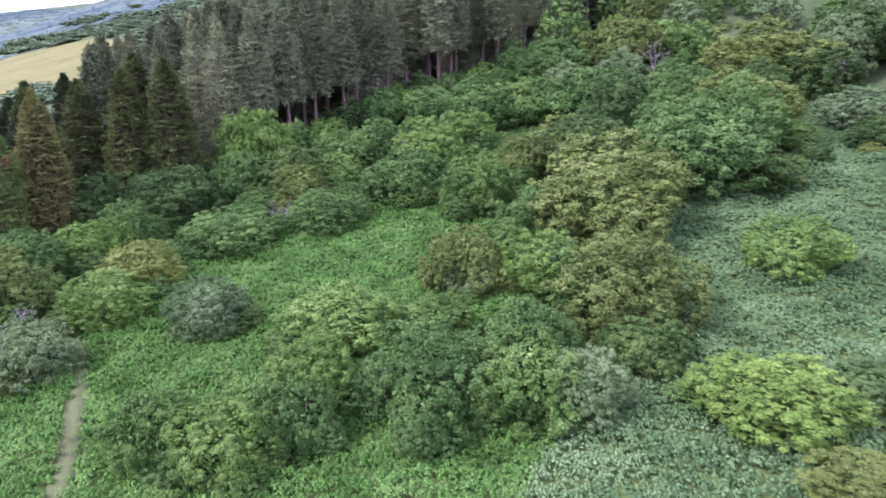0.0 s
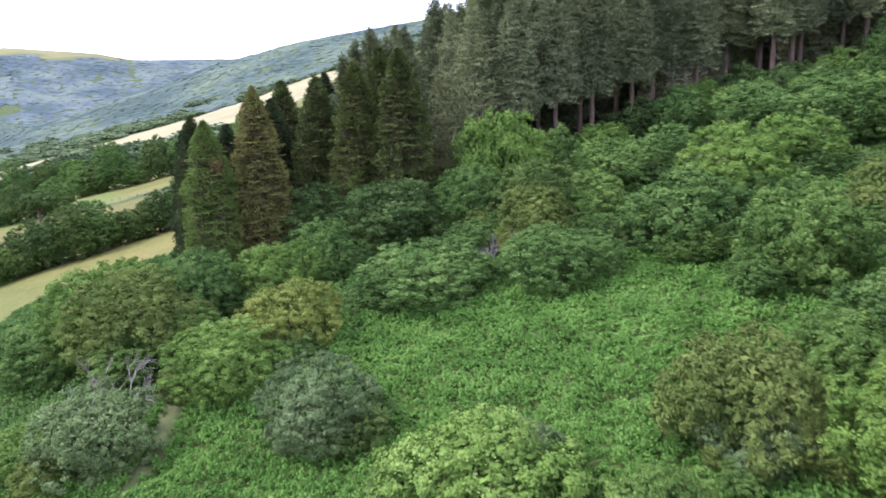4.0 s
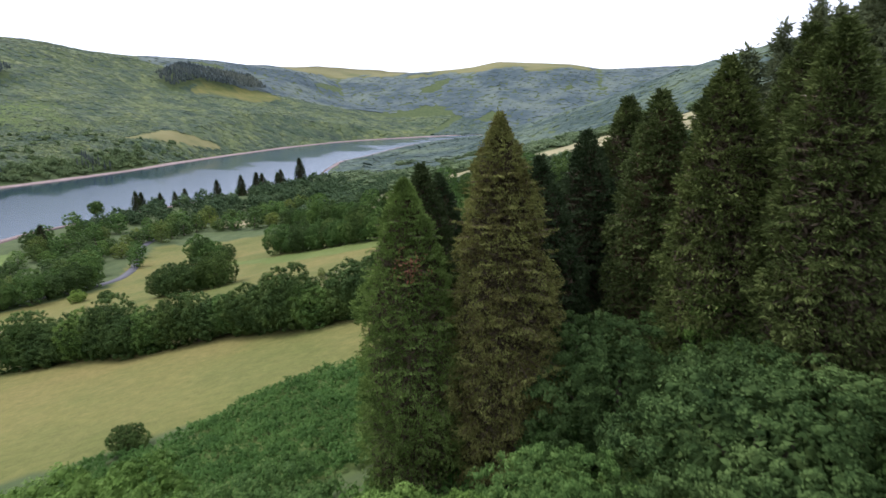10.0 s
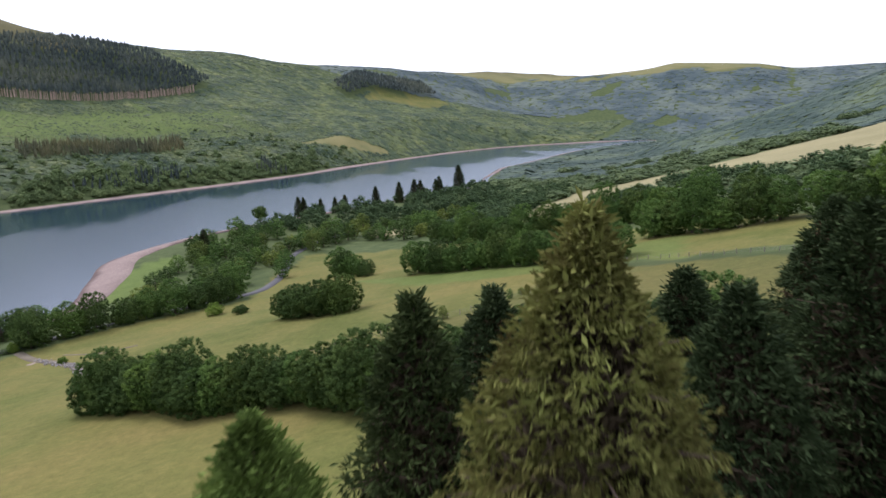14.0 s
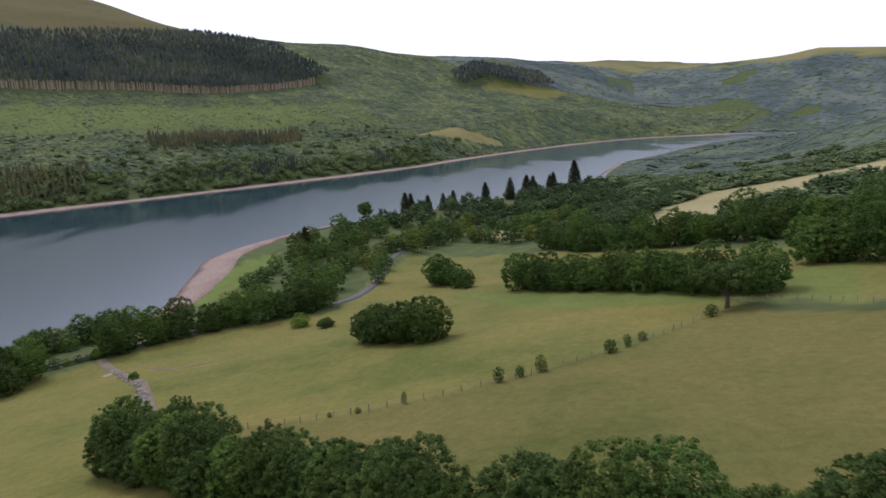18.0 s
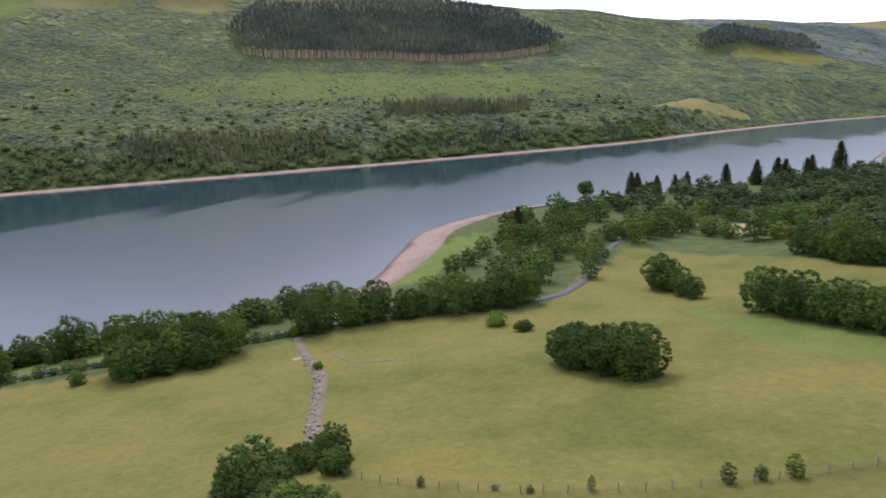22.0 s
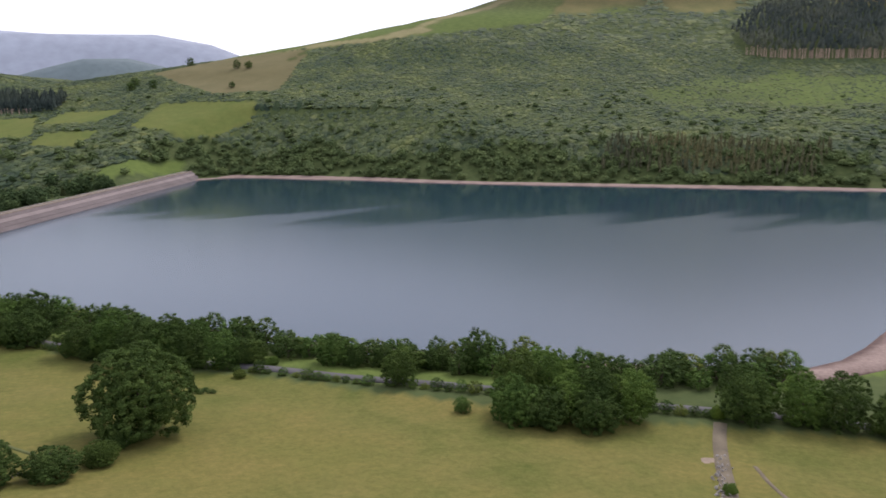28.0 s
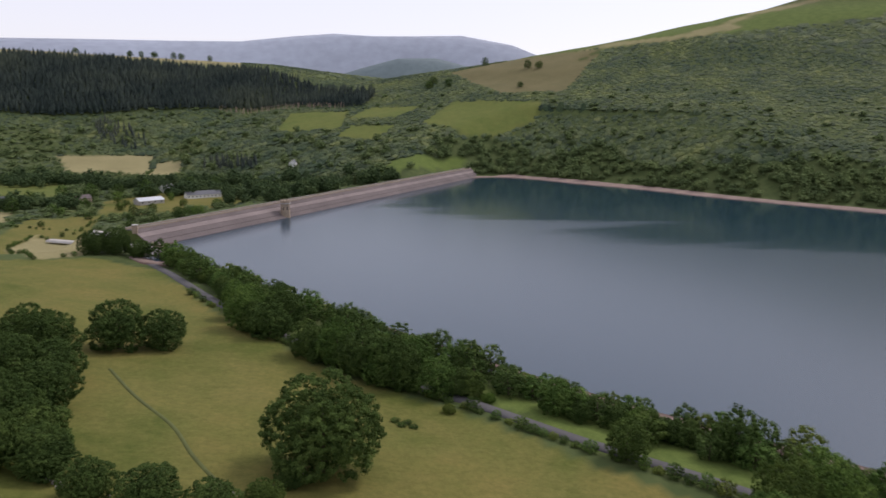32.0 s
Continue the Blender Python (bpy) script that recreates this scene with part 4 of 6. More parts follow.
def build_tower():
    tower = thing("valve_tower", "octagonal brown stone valve tower standing in the water", "tower", at=pose(-197, -481, 0))
    tower.scale = (1.28, 1.28, 1.3)
    part("shaft", mesh_of("shaft", *joined([prism(8, 3.2, 2.7, -6, 8.2)]), [MASONRY]), tower)
    part("cornice", mesh_of("cornice", *prism(8, 3.1, 3.25, 8.2, 8.9), [CONCRETE]), tower)
    part("parapet", mesh_of("parapet", *prism(8, 2.9, 2.9, 8.9, 10.0), [MASONRY]), tower)
    for k in range(8):
        a = math.pi / 8 + k * math.pi / 4
        m = Matrix.Rotation(a, 4, "Z") @ pose(2.66, 0, 5.6)
        part("window", from_bm("window", box(0, 0, 0, 0.12, 0.6, 1.7), DARK_GLASS), tower, "narrow dark window", m)
        part("merlon", from_bm("merlon", box(0, 0, 0, 0.45, 0.9, 0.7, 0.05), MASONRY), tower, "", Matrix.Rotation(a, 4, "Z") @ pose(2.55, 0, 10.3))


build_tower()


# ---- plants: one of each kind, then copies ----
def make_tree(name, label, category, crown, wood, leaf_mat, bark_mat=BARK, second="crown"):
    base = thing(name, label, category)
    part("trunk", mesh_of("trunk", *wood, [bark_mat], smooth=True), base)
    part(second, mesh_of(second, *crown, [leaf_mat]), base)
    return base


BUSH_SHAPES = [crown_shape(11, 300, 15000, 0.036, 1.5, 0.02, 0.2, 12), crown_shape(12, 320, 15500, 0.036, 1.8, 0.02, 0.24, 15), crown_shape(13, 280, 14500, 0.037, 1.3, 0.02, 0.2, 10), crown_shape(14, 300, 15000, 0.036, 1.6, 0.02, 0.28, 13)]
FINE_SHAPES = [crown_shape(15, 420, 30000, 0.025, 1.5, 0.02, 0.2, 13), crown_shape(16, 440, 31000, 0.025, 1.8, 0.02, 0.24, 16)]
MID_SHAPES = [crown_shape(21, 340, 17000, 0.034, 1.95, 0.02, 0.1, 14), crown_shape(22, 360, 18000, 0.033, 2.3, 0.02, 0.12, 16), crown_shape(23, 330, 16500, 0.035, 1.65, 0.02, 0.1, 12)]
OAK_SHAPES = [crown_shape(25, 520, 26000, 0.031, 1.8, 0.05, 0.1, 18), crown_shape(26, 500, 25000, 0.031, 1.6, 0.04, 0.12, 16), crown_shape(27, 540, 27000, 0.031, 2.0, 0.05, 0.12, 20)]
FAR_SHAPES = [crown_shape(31, 70, 1900, 0.062, 1.95, 0.02, 0.18, 10), crown_shape(32, 76, 2000, 0.060, 2.35, 0.02, 0.2, 12)]
TINT_WORDS = {"green": "leafy green", "lime": "bright yellow-green", "grey": "pale grey-green", "olive": "dull olive", "dark": "dark green"}
# small crowns for trees far off, joined into woods
LIGHT_CROWNS = [crown_shape(36 + k, 30, 400, 0.13, t, 0.02, 0.16, 9) for k, t in enumerate((1.6, 1.9, 2.2, 1.75))]
SMALL_CROWNS = [crown_shape(40 + k, 11, 110, 0.25, t, 0.02, 0.2, 8) for k, t in enumerate((1.6, 1.9, 2.2, 1.75, 1.5))]
LOOSE = []
PLANTS = {}


def plant_kind(size, tint, shape):
    """The first plant of each kind stands far below the ground until it is placed."""
    key = (size, tint, shape)
    if key not in PLANTS:
        shapes = {"bush": BUSH_SHAPES, "fine": FINE_SHAPES, "mid": MID_SHAPES, "oak": OAK_SHAPES, "low": MID_SHAPES, "far": FAR_SHAPES, "alder": FAR_SHAPES, "thorn": FAR_SHAPES}[size]
        name, words = {"bush": ("bush", "rounded bush"), "fine": ("bush", "dense leafy bush"), "low": ("bush", "low bush under the taller ones"), "oak": ("oak_tree", "old oak with a broad heavy crown"), "mid": ("broadleaf_tree", "broadleaf tree with a spreading crown"), "far": ("woodland_tree", "woodland tree with a rounded crown"),
                       "alder": ("alder_tree", "low alder by the water's edge"), "thorn": ("hawthorn_bush", "wind-bent hawthorn bush")}[size]
        wood = trunk_shape(40 + shape, 1.0 if size in ("bush", "fine", "low") else 1.25, 0.06)
        PLANTS[key] = (make_tree(name, TINT_WORDS[tint] + " " + words, "bush" if size in ("bush", "fine", "low", "thorn") else "tree", shapes[shape], wood, LEAF[tint]), [])
    return PLANTS[key]


def put(size, tint, shape, x, y, r, tall=1.0, turn=None, group="", sink=0.1):
    """A plant of crown radius r on the ground at (x, y)."""
    first, used = plant_kind(size, tint, shape)
    turn = random.uniform(0, 360) if turn is None else turn
    m = pose(x, y, float(land(x, y)) - sink, 0, 0, turn)
    if not used:
        ob = first
        ob.matrix_basis = m
    else:
        ob = copy_thing(first, m)
    ob.scale = (r, r, r * tall)
    used.append(ob)
    return tagged(ob, group=group)


# the bushes and low trees round the clearing: tint, x, y, crown radius, height
BUSHES_FRONT = [
    ("green", -20.4, 43.3, 3.1, 5.6), ("lime", -14.9, 41.8, 3.5, 6), ("green", -11, 43.8, 2.9, 5.8), ("lime", -10.4, 48.1, 3.1, 6.2), ("lime", -9.5, 57.5, 4.6, 5.4),
    ("green", -0.9, 45.4, 4, 7.7), ("green", 5.5, 44.8, 3.8, 6.4), ("grey", 9.7, 44.1, 2.6, 5.2), ("green", 5.8, 49.4, 3.5, 6.9), ("olive", 15.4, 55.7, 5.5, 9.2),
    ("olive", 1.7, 66.5, 3.9, 6.7), ("lime", 8.9, 64.3, 3.4, 6.7), ("green", 4.5, 88.1, 4.2, 8.4), ("lime", 21.3, 42.2, 4.8, 4.8), ("grey", 2.4, 65.3, 2.6, 3.7),
    ("green", -0.8, 58.2, 2.6, 3.6), ("olive", 16.9, 74.5, 6.6, 9.4), ("olive", 18.9, 79.3, 8, 11.4), ("olive", 12.9, 101.2, 4.6, 6.6), ("lime", 33, 63.9, 4.1, 5.6)]
BUSHES_FRONT_TOO = [
    ("dark", 28.3, 42.9, 2.7, 3.4), ("olive", 22.8, 34.2, 2.8, 3.4), ("dark", 49.8, 94.5, 2.3, 3.1), ("dark", 60.3, 98.6, 3.3, 4.4), ("green", 10.6, 77.6, 4.2, 6),
    ("green", 11.2, 63.7, 3.8, 5.5), ("green", 6.9, 74.8, 3.1, 4.4), ("grey", 34.9, 93.1, 2.8, 3.9), ("grey", -4.4, 48.2, 1.9, 2.6), ("green", -6.5, 48.2, 2.4, 3.2),
    ("dark", 14.5, 49.7, 3.2, 4.3), ("green", 3, 45.5, 2.5, 3.4), ("green", -17.5, 41.5, 2.5, 3.2)]
BUSHES_ABOVE = [
    ("olive", 18.5, 108.2, 4.9, 7), ("green", 26.5, 126.4, 7.8, 11.1), ("green", 33.5, 90, 8.2, 11.5), ("olive", 44.6, 107.2, 8, 11), ("olive", 62.5, 139.4, 10.5, 14.2),
    ("olive", 41.7, 159.6, 9.3, 12.8), ("dark", 68.2, 132.8, 7.2, 9.7), ("dark", 83.2, 144.1, 9.4, 12.3), ("grey", 63.4, 109.6, 5.1, 6.8), ("green", 15.2, 132.8, 6.5, 9.3),
    ("green", 7.8, 131.8, 5.9, 8.4), ("green", -2.8, 142.6, 5.2, 7.5), ("grey", 41.2, 132.2, 6.2, 8.7), ("green", 51.3, 158.8, 8.1, 11.2), ("green", 24.6, 160.4, 7.2, 10.2)]
BUSHES_WEST = [
    ("lime", -44.1, 84.9, 4.3, 6.9), ("green", -41.7, 90.4, 3.5, 7.1), ("olive", -33.5, 73.3, 3.9, 6.1), ("lime", -33.8, 65.8, 3.9, 5.7), ("grey", -22.4, 61.8, 3.4, 5.7),
    ("olive", -48.2, 70.1, 5.5, 9.3), ("lime", -54.8, 72.2, 5.2, 10.5), ("grey", -35.6, 55.7, 3.4, 5.6), ("green", -25.8, 83.3, 5.5, 5.5), ("green", -15.5, 86.8, 4, 5.7),
    ("green", -12.5, 89.5, 2.8, 4.4), ("olive", -20.1, 97.3, 3.4, 6.8), ("dark", -38.8, 99.3, 5.8, 8.4), ("dark", -50.8, 101.5, 4.8, 9.5), ("green", -30.1, 103.3, 4, 7.8),
    ("green", -15.5, 102.6, 3.4, 6.4), ("green", -5.3, 96.6, 5.2, 7.6), ("lime", -2.4, 107.6, 4.6, 8.7), ("green", -26.4, 95.1, 2.7, 3.9), ("green", -16.6, 116.5, 4.5, 6.4)]
BUSHES_WEST_TOO = [
    ("green", -14.4, 98.3, 2.5, 3.5), ("green", -11.8, 125.3, 4.1, 5.7), ("lime", 3.2, 121, 5, 6.8), ("green", -1.5, 138.1, 5.9, 8), ("green", 5.7, 151.2, 4.8, 6.4),
    ("dark", -18.5, 141.8, 4.9, 6.9), ("grey", -8.8, 62.2, 1.9, 2.5), ("lime", -41.4, 54.9, 2.6, 3.3), ("green", -49.8, 76.4, 4.2, 8.4), ("green", -49.7, 79.8, 4.2, 8.3),
    ("dark", -43.5, 102.8, 4, 8), ("green", -30.8, 104.4, 3.9, 7.7), ("green", -59.5, 69, 5, 6.5), ("green", -72, 65.2, 4.4, 5.6), ("grey", -54.2, 75.3, 4, 5.3),
    ("green", -27, 93.1, 2.3, 3), ("green", -43.4, 96.3, 1.6, 2.2), ("dark", -21.5, 102.5, 5, 8), ("lime", -31, 115, 5.6, 12.6)]
PLANTED = BUSHES_FRONT + BUSHES_FRONT_TOO + BUSHES_ABOVE + BUSHES_WEST + BUSHES_WEST_TOO
pick = random.Random(3)
for i, (tint, x, y, r, high) in enumerate(PLANTED):
    close = -64 < x < -8 and 60 < y < 106
    shape = i % 2 if close else i % 4
    put("fine" if close else "bush", tint, shape, x, y, 1.22 * r, 1.04 * high / (1.22 * r) / ((1.5, 1.8) if close else (1.5, 1.8, 1.3, 1.6))[shape], pick.uniform(0, 360), "bushes on the hillside")

# lower growth that closes the gaps between them
for i, (tint, x, y, r, high) in enumerate(PLANTED):
    if r > 2.3 and y < 128 and not (x > 30 and y < 90):
        for k in range(2):
            a = pick.uniform(0, 6.283)
            put("low", ("dark", "green", "green", "olive")[(i + k) % 4], (i + k) % 3, x + 0.85 * r * math.cos(a), y + 0.85 * r * math.sin(a), 0.68 * r, 0.5 * high / (0.68 * r) / (1.95, 2.3, 1.65)[(i + k) % 3], pick.uniform(0, 360), "bushes on the hillside")

# trees in the fields and hedges: x, y, crown radius, height against width
HEDGE_ROW = [(-184, 58, 4.6, 0.9), (-180, 62, 5.5, 0.95), (-175, 66, 5.8, 1.0), (-170, 71, 5.4, 0.95), (-165, 76, 6.0, 1.0), (-160, 80, 5.3, 1.0), (-156, 85, 5.8, 1.0), (-151, 90, 5.8, 1.05), (-146, 95, 6.0, 1.0),
             (-140, 99, 5.8, 1.0), (-134, 104, 5.5, 1.0), (-129, 109, 6.0, 1.0), (-125, 115, 6.0, 1.0), (-122, 122, 6.2, 1.05), (-120, 130, 5.2, 0.95), (-117, 138, 5.6, 1.0), (-108, 142, 5.4, 0.95)]
CLUMP = [(-262, 98, 6.8, 0.9), (-256, 104, 7.4, 0.95), (-250, 110, 7.0, 0.9), (-268, 95, 6.2, 0.85), (-259, 109, 6.2, 0.9)]
NORTH_ROW = [(-372, 122, 7.5, 0.95), (-364, 126, 6.8, 0.9), (-346, 131, 4.0, 0.9), (-316, 148, 8.0, 1.05), (-303, 154, 6.5, 0.95), (-292, 159, 6.9, 0.9), (-281, 163, 6.9, 0.95), (-270, 168, 6.9, 0.95), (-259, 172, 6.5, 0.95),
             (-249, 176, 6.9, 1.0), (-238, 180, 6.5, 0.95), (-226, 186, 6.9, 0.95)]
UPPER_ROW = [(-430, 184, 7.5, 1.0), (-415, 190, 6.9, 1.0), (-400, 192, 8.1, 1.1), (-386, 196, 7.5, 1.0), (-372, 202, 7.5, 1.0), (-358, 208, 7.5, 1.0), (-345, 216, 8.1, 1.0), (-333, 224, 7.5, 1.0), (-321, 232, 8.1, 1.1),
             (-308, 240, 8.1, 1.0), (-295, 246, 8.1, 1.0), (-282, 254, 8.1, 1.0), (-250, 214, 8.1, 1.0), (-238, 220, 8.1, 1.0), (-226, 232, 8.1, 1.1), (-210, 244, 8.1, 1.0), (-195, 252, 8.1, 1.0)]
SHORE_ROW = [(-268, -29, 7.0, 1.0), (-275, -35, 7.3, 1.1), (-274, -23, 6.5, 1.0), (-282, -23, 7.0, 1.0), (-285, -32, 7.3, 1.05), (-282, -14, 6.8, 1.0), (-288, -19, 7.0, 1.15), (-295, -13, 6.8, 0.95), (-308, -21, 5.7, 0.9), (-303, -29, 5.2, 0.9),
             (-317, 5, 7.3, 0.95), (-324, 3, 6.8, 0.95), (-328, 15, 7.3, 1.0), (-333, 23, 6.8, 1.05), (-338, 33, 7.0, 0.95), (-343, 41, 6.8, 0.95), (-341, 51, 7.0, 1.0), (-347, 59, 6.8, 0.95), (-350, 68, 7.0, 1.0), (-357, 73, 6.5, 1.0)]
SOUTH_ROW = [(-262, -72, 5.7, 1.0), (-257, -103, 5.5, 0.9), (-271, -92, 5.2, 0.8), (-281, -84, 4.9, 0.8), (-292, -72, 5.2, 0.85), (-236, -118, 6.0, 0.85), (-226, -118, 6.2, 0.9), (-215, -126, 7.8, 1.1), (-207, -134, 8.5, 1.15), (-200, -146, 7.5, 1.0),
             (-192, -156, 7.3, 0.95), (-214, -150, 7.0, 0.9), (-225, -140, 6.2, 0.9), (-180, -178, 8.3, 1.0), (-172, -190, 8.1, 1.0), (-186, -192, 8.3, 1.1), (-178, -206, 7.5, 1.0), (-168, -206, 7.0, 0.9), (-170, -224, 6.5, 0.9), (-164, -240, 6.2, 0.8),
             (-160, -258, 5.7, 0.7), (-152, -276, 5.2, 0.65), (-144, -296, 5.7, 0.8), (-140, -318, 6.0, 0.9)]
FIELD_TREES = [(-189, -68, 13.2, 0.92), (-134, -158, 10.0, 1.0), (-147, -161, 8.0, 0.85), (-99, -352, 9.0, 0.95), (-112, -348, 7.5, 0.85), (-88, -346, 8.0, 0.85), (-118, -112, 8.6, 0.95), (-126, -120, 8.0, 0.9), (-112, -98, 8.5, 0.9), (-108, -126, 8.8, 0.95),
               (-128, -90, 5.5, 0.85), (-148, -53, 5.2, 0.75), (-158, -50, 6.0, 0.75), (-168, -48, 5.6, 0.7), (-140, -62, 5.0, 0.75), (-177, -52, 4.0, 0.7), (-100, -108, 8.5, 1.0), (-182, -60, 3.4, 0.8), (-130, -99, 7.5, 0.9), (-134, -76, 7.0, 0.85), (-124, -82, 8.0, 0.9), (-120, -140, 8.5, 0.95), (-110, -156, 8.5, 0.95), (-138, -64, 6.0, 0.8), (-128, -66, 7.0, 0.9), (-116, -80, 8.0, 1.0)]
BELT = [(-91.5, 75, 2.2, 0.9), (-262, -42, 2.6, 0.95), (-273, 27, 1.6, 1.2), (-314, 0, 2.0, 1.35), (-206, 60, 3.6, 0.95), (-199, 64, 3.0, 1.1), (-201, 57, 3.4, 0.9), (-322, 68, 3.8, 0.75), (-314, 78, 3.4, 0.8), (-226, -104, 2.2, 0.8), (-240, -112, 2.6, 0.6)]


def filled(spots):
    """The spots, with a lesser tree between each two that stand close."""
    out = []
    for a, b in zip(spots, spots[1:]):
        out.append(a)
        if math.dist(a[:2], b[:2]) < 26:
            out.append(((a[0] + b[0]) / 2 + pick.uniform(-2, 2), (a[1] + b[1]) / 2 + pick.uniform(-2, 2), 0.85 * (a[2] + b[2]) / 2, 0.9))
    return out + [spots[-1]]


def row_of(spots, tints, group, size="mid"):
    for i, (x, y, r, tall) in enumerate(spots):
        put(size, tints[i % len(tints)], i % 3 if size != "far" else i % 2, x, y, r, tall, pick.uniform(0, 360), group)


for i, ((ax, ay, ar, _), (bx, by, br, _)) in enumerate(zip(HEDGE_ROW, HEDGE_ROW[1:])):
    for k in (0.0, 0.5):
        put("mid", ("dark", "green", "dark", "dark", "dark")[(2 * i + int(k > 0)) % 5], (i + int(k > 0)) % 3, ax + (bx - ax) * k + pick.uniform(-1.2, 1.2), ay + (by - ay) * k + pick.uniform(-1.2, 1.2), pick.uniform(4.8, 5.8), pick.uniform(0.85, 1.0), pick.uniform(0, 360), "trees of the hedge below the conifers")
row_of(CLUMP, ("dark",), "clump of trees in the pasture", "oak")
row_of(filled(NORTH_ROW), ("green", "dark", "green"), "trees along the field edge")
row_of(filled(UPPER_ROW), ("dark", "green", "green"), "trees along the upper fields")
row_of(SHORE_ROW, ("green", "dark", "dark", "green"), "trees between the lane and the water")
row_of(filled(SOUTH_ROW), ("dark", "green", "dark"), "trees between the lane and the water")
row_of(FIELD_TREES, ("dark", "dark", "dark"), "trees standing in the pasture", "oak")
row_of(BELT, ("dark", "green", "lime", "lime", "dark", "green", "dark", "lime", "dark", "olive", "lime"), "bushes in the pasture", "bush")

# the hedge bank on the pasture side of the lane
lane = open_curve(ROAD, 3.4)
lane_side = np.stack([unit(np.gradient(lane, axis=0))[:, 1], -unit(np.gradient(lane, axis=0))[:, 0]], 1)
for i, (p, o) in enumerate(zip(lane, lane_side)):
    q = p + o * 4.2 if from_shore(*(p + o * 4.2)) > from_shore(*(p - o * 4.2)) else p - o * 4.2
    if -300 < q[1] < 76 and pick.random() < (0.9 if -170 < q[1] < 62 else 0.4):
        put("thorn", ("dark", "green", "olive", "dark")[i % 4], i % 2, q[0], q[1], pick.uniform(1.5, 2.8), pick.uniform(0.5, 0.8), pick.uniform(0, 360), "hedge bank beside the lane")

# the close row of alders and willows along the near water's edge
edge = open_curve(LAKE[0:6], 5.0)
ahead = unit(np.gradient(edge, axis=0))
side = np.stack([ahead[:, 1], -ahead[:, 0]], 1)
if from_shore(*(edge[5] + side[5] * 8)) < 0:
    side = -side
for i, (p, o) in enumerate(zip(edge, side)):
    if i < 9 or i > len(edge) - 3:
        continue
    q = p + o * pick.uniform(8, 12)
    if from_shore(*q) < 6:
        q = p - o * pick.uniform(8, 12)
    r = q + (q - p) * pick.uniform(0.7, 1.2)
    if np.hypot(*(lane - r).T).min() > 6.5 and i % 4:
        put("alder", ("dark", "dark", "green")[i % 3], (i + 1) % 2, r[0], r[1], pick.uniform(3.6, 7.4), pick.uniform(0.7, 1.05), pick.uniform(0, 360), "low trees along the water's edge")
    put("alder", ("dark", "dark", "dark", "olive", "green")[i % 5], i % 2, q[0], q[1], pick.uniform(3.0, 5.8), pick.uniform(0.7, 1.0), pick.uniform(0, 360), "low trees along the water's edge")

LOW_SEEN = [(-408, 34), (-448, 40), (-425, 38), (-440, 55), (-465, 48), (-490, 54), (-506, 60)]
for i, (x, y) in enumerate(LOW_SEEN):
    put("far", ("dark", "green")[i % 2], i % 2, x, y, pick.uniform(5, 6.5), pick.uniform(0.7, 0.9), i * 70.0, "trees of the wood by the water")
# the wood on the low ground by the water
rng = np.random.default_rng(8)
LOW_WOOD = [(-362, 20), (-400, 60), (-440, 62), (-470, 50), (-530, 40), (-580, 62), (-640, 110), (-720, 220), (-800, 330), (-700, 330), (-560, 260), (-470, 190), (-500, 130), (-420, 106), (-395, 104), (-372, 84), (-354, 40)]
count = 0
for x, y in zip(rng.uniform(-810, -350, 5200), rng.uniform(15, 335, 5200)):
    if count >= 215:
        break
    if inside(x, y, LOW_WOOD) and from_shore(x, y) > (34 if -640 < x < -515 else 14) and not inside(x, y, STRAW_RINGS[1]) and not (inside(x, y, UPPER_FIELDS)):
        line = np.array(ROAD[9:15], float)
        if min(np.hypot(line[:, 0] - x, line[:, 1] - y)) < 13 and x > -470:
            continue
        if any((x - a) ** 2 + (y - b) ** 2 < 62 for a, b in LOW_SEEN):
            continue
        LOW_SEEN.append((x, y))
        if x < -560:
            LOOSE.append((x, y, rng.uniform(4.8, 7.8), rng.uniform(0.7, 1.0)))
        else:
            put("far", ("dark", "green", "green", "dark", "olive")[count % 5], count % 2, x, y, rng.uniform(4.8, 7.8), rng.uniform(0.7, 1.0), rng.uniform(0, 360), "trees of the wood by the water")
        count += 1

BANK_WOOD = [(-425, 246), (-300, 268), (-262, 300), (-270, 345), (-300, 386), (-412, 356), (-464, 348), (-424, 298)]
GAP_WOOD = [(-470, 190), (-560, 262), (-700, 335), (-640, 352), (-600, 340), (-530, 280), (-448, 234)]
count = 0
for x, y in zip(rng.uniform(-700, -448, 900), rng.uniform(190, 352, 900)):
    if inside(x, y, GAP_WOOD) and count < 150:
        LOOSE.append((x, y, rng.uniform(4.5, 7.5), rng.uniform(0.6, 0.9)))
        count += 1
bank = []
for x, y in zip(rng.uniform(-470, -255, 900), rng.uniform(240, 392, 900)):
    if len(bank) < 44 and inside(x, y, BANK_WOOD) and all((x - a) ** 2 + (y - b) ** 2 > 150 for a, b in bank):
        bank.append((x, y))
        LOOSE.append((x, y, rng.uniform(4.5, 7.5), rng.uniform(0.6, 0.8)))

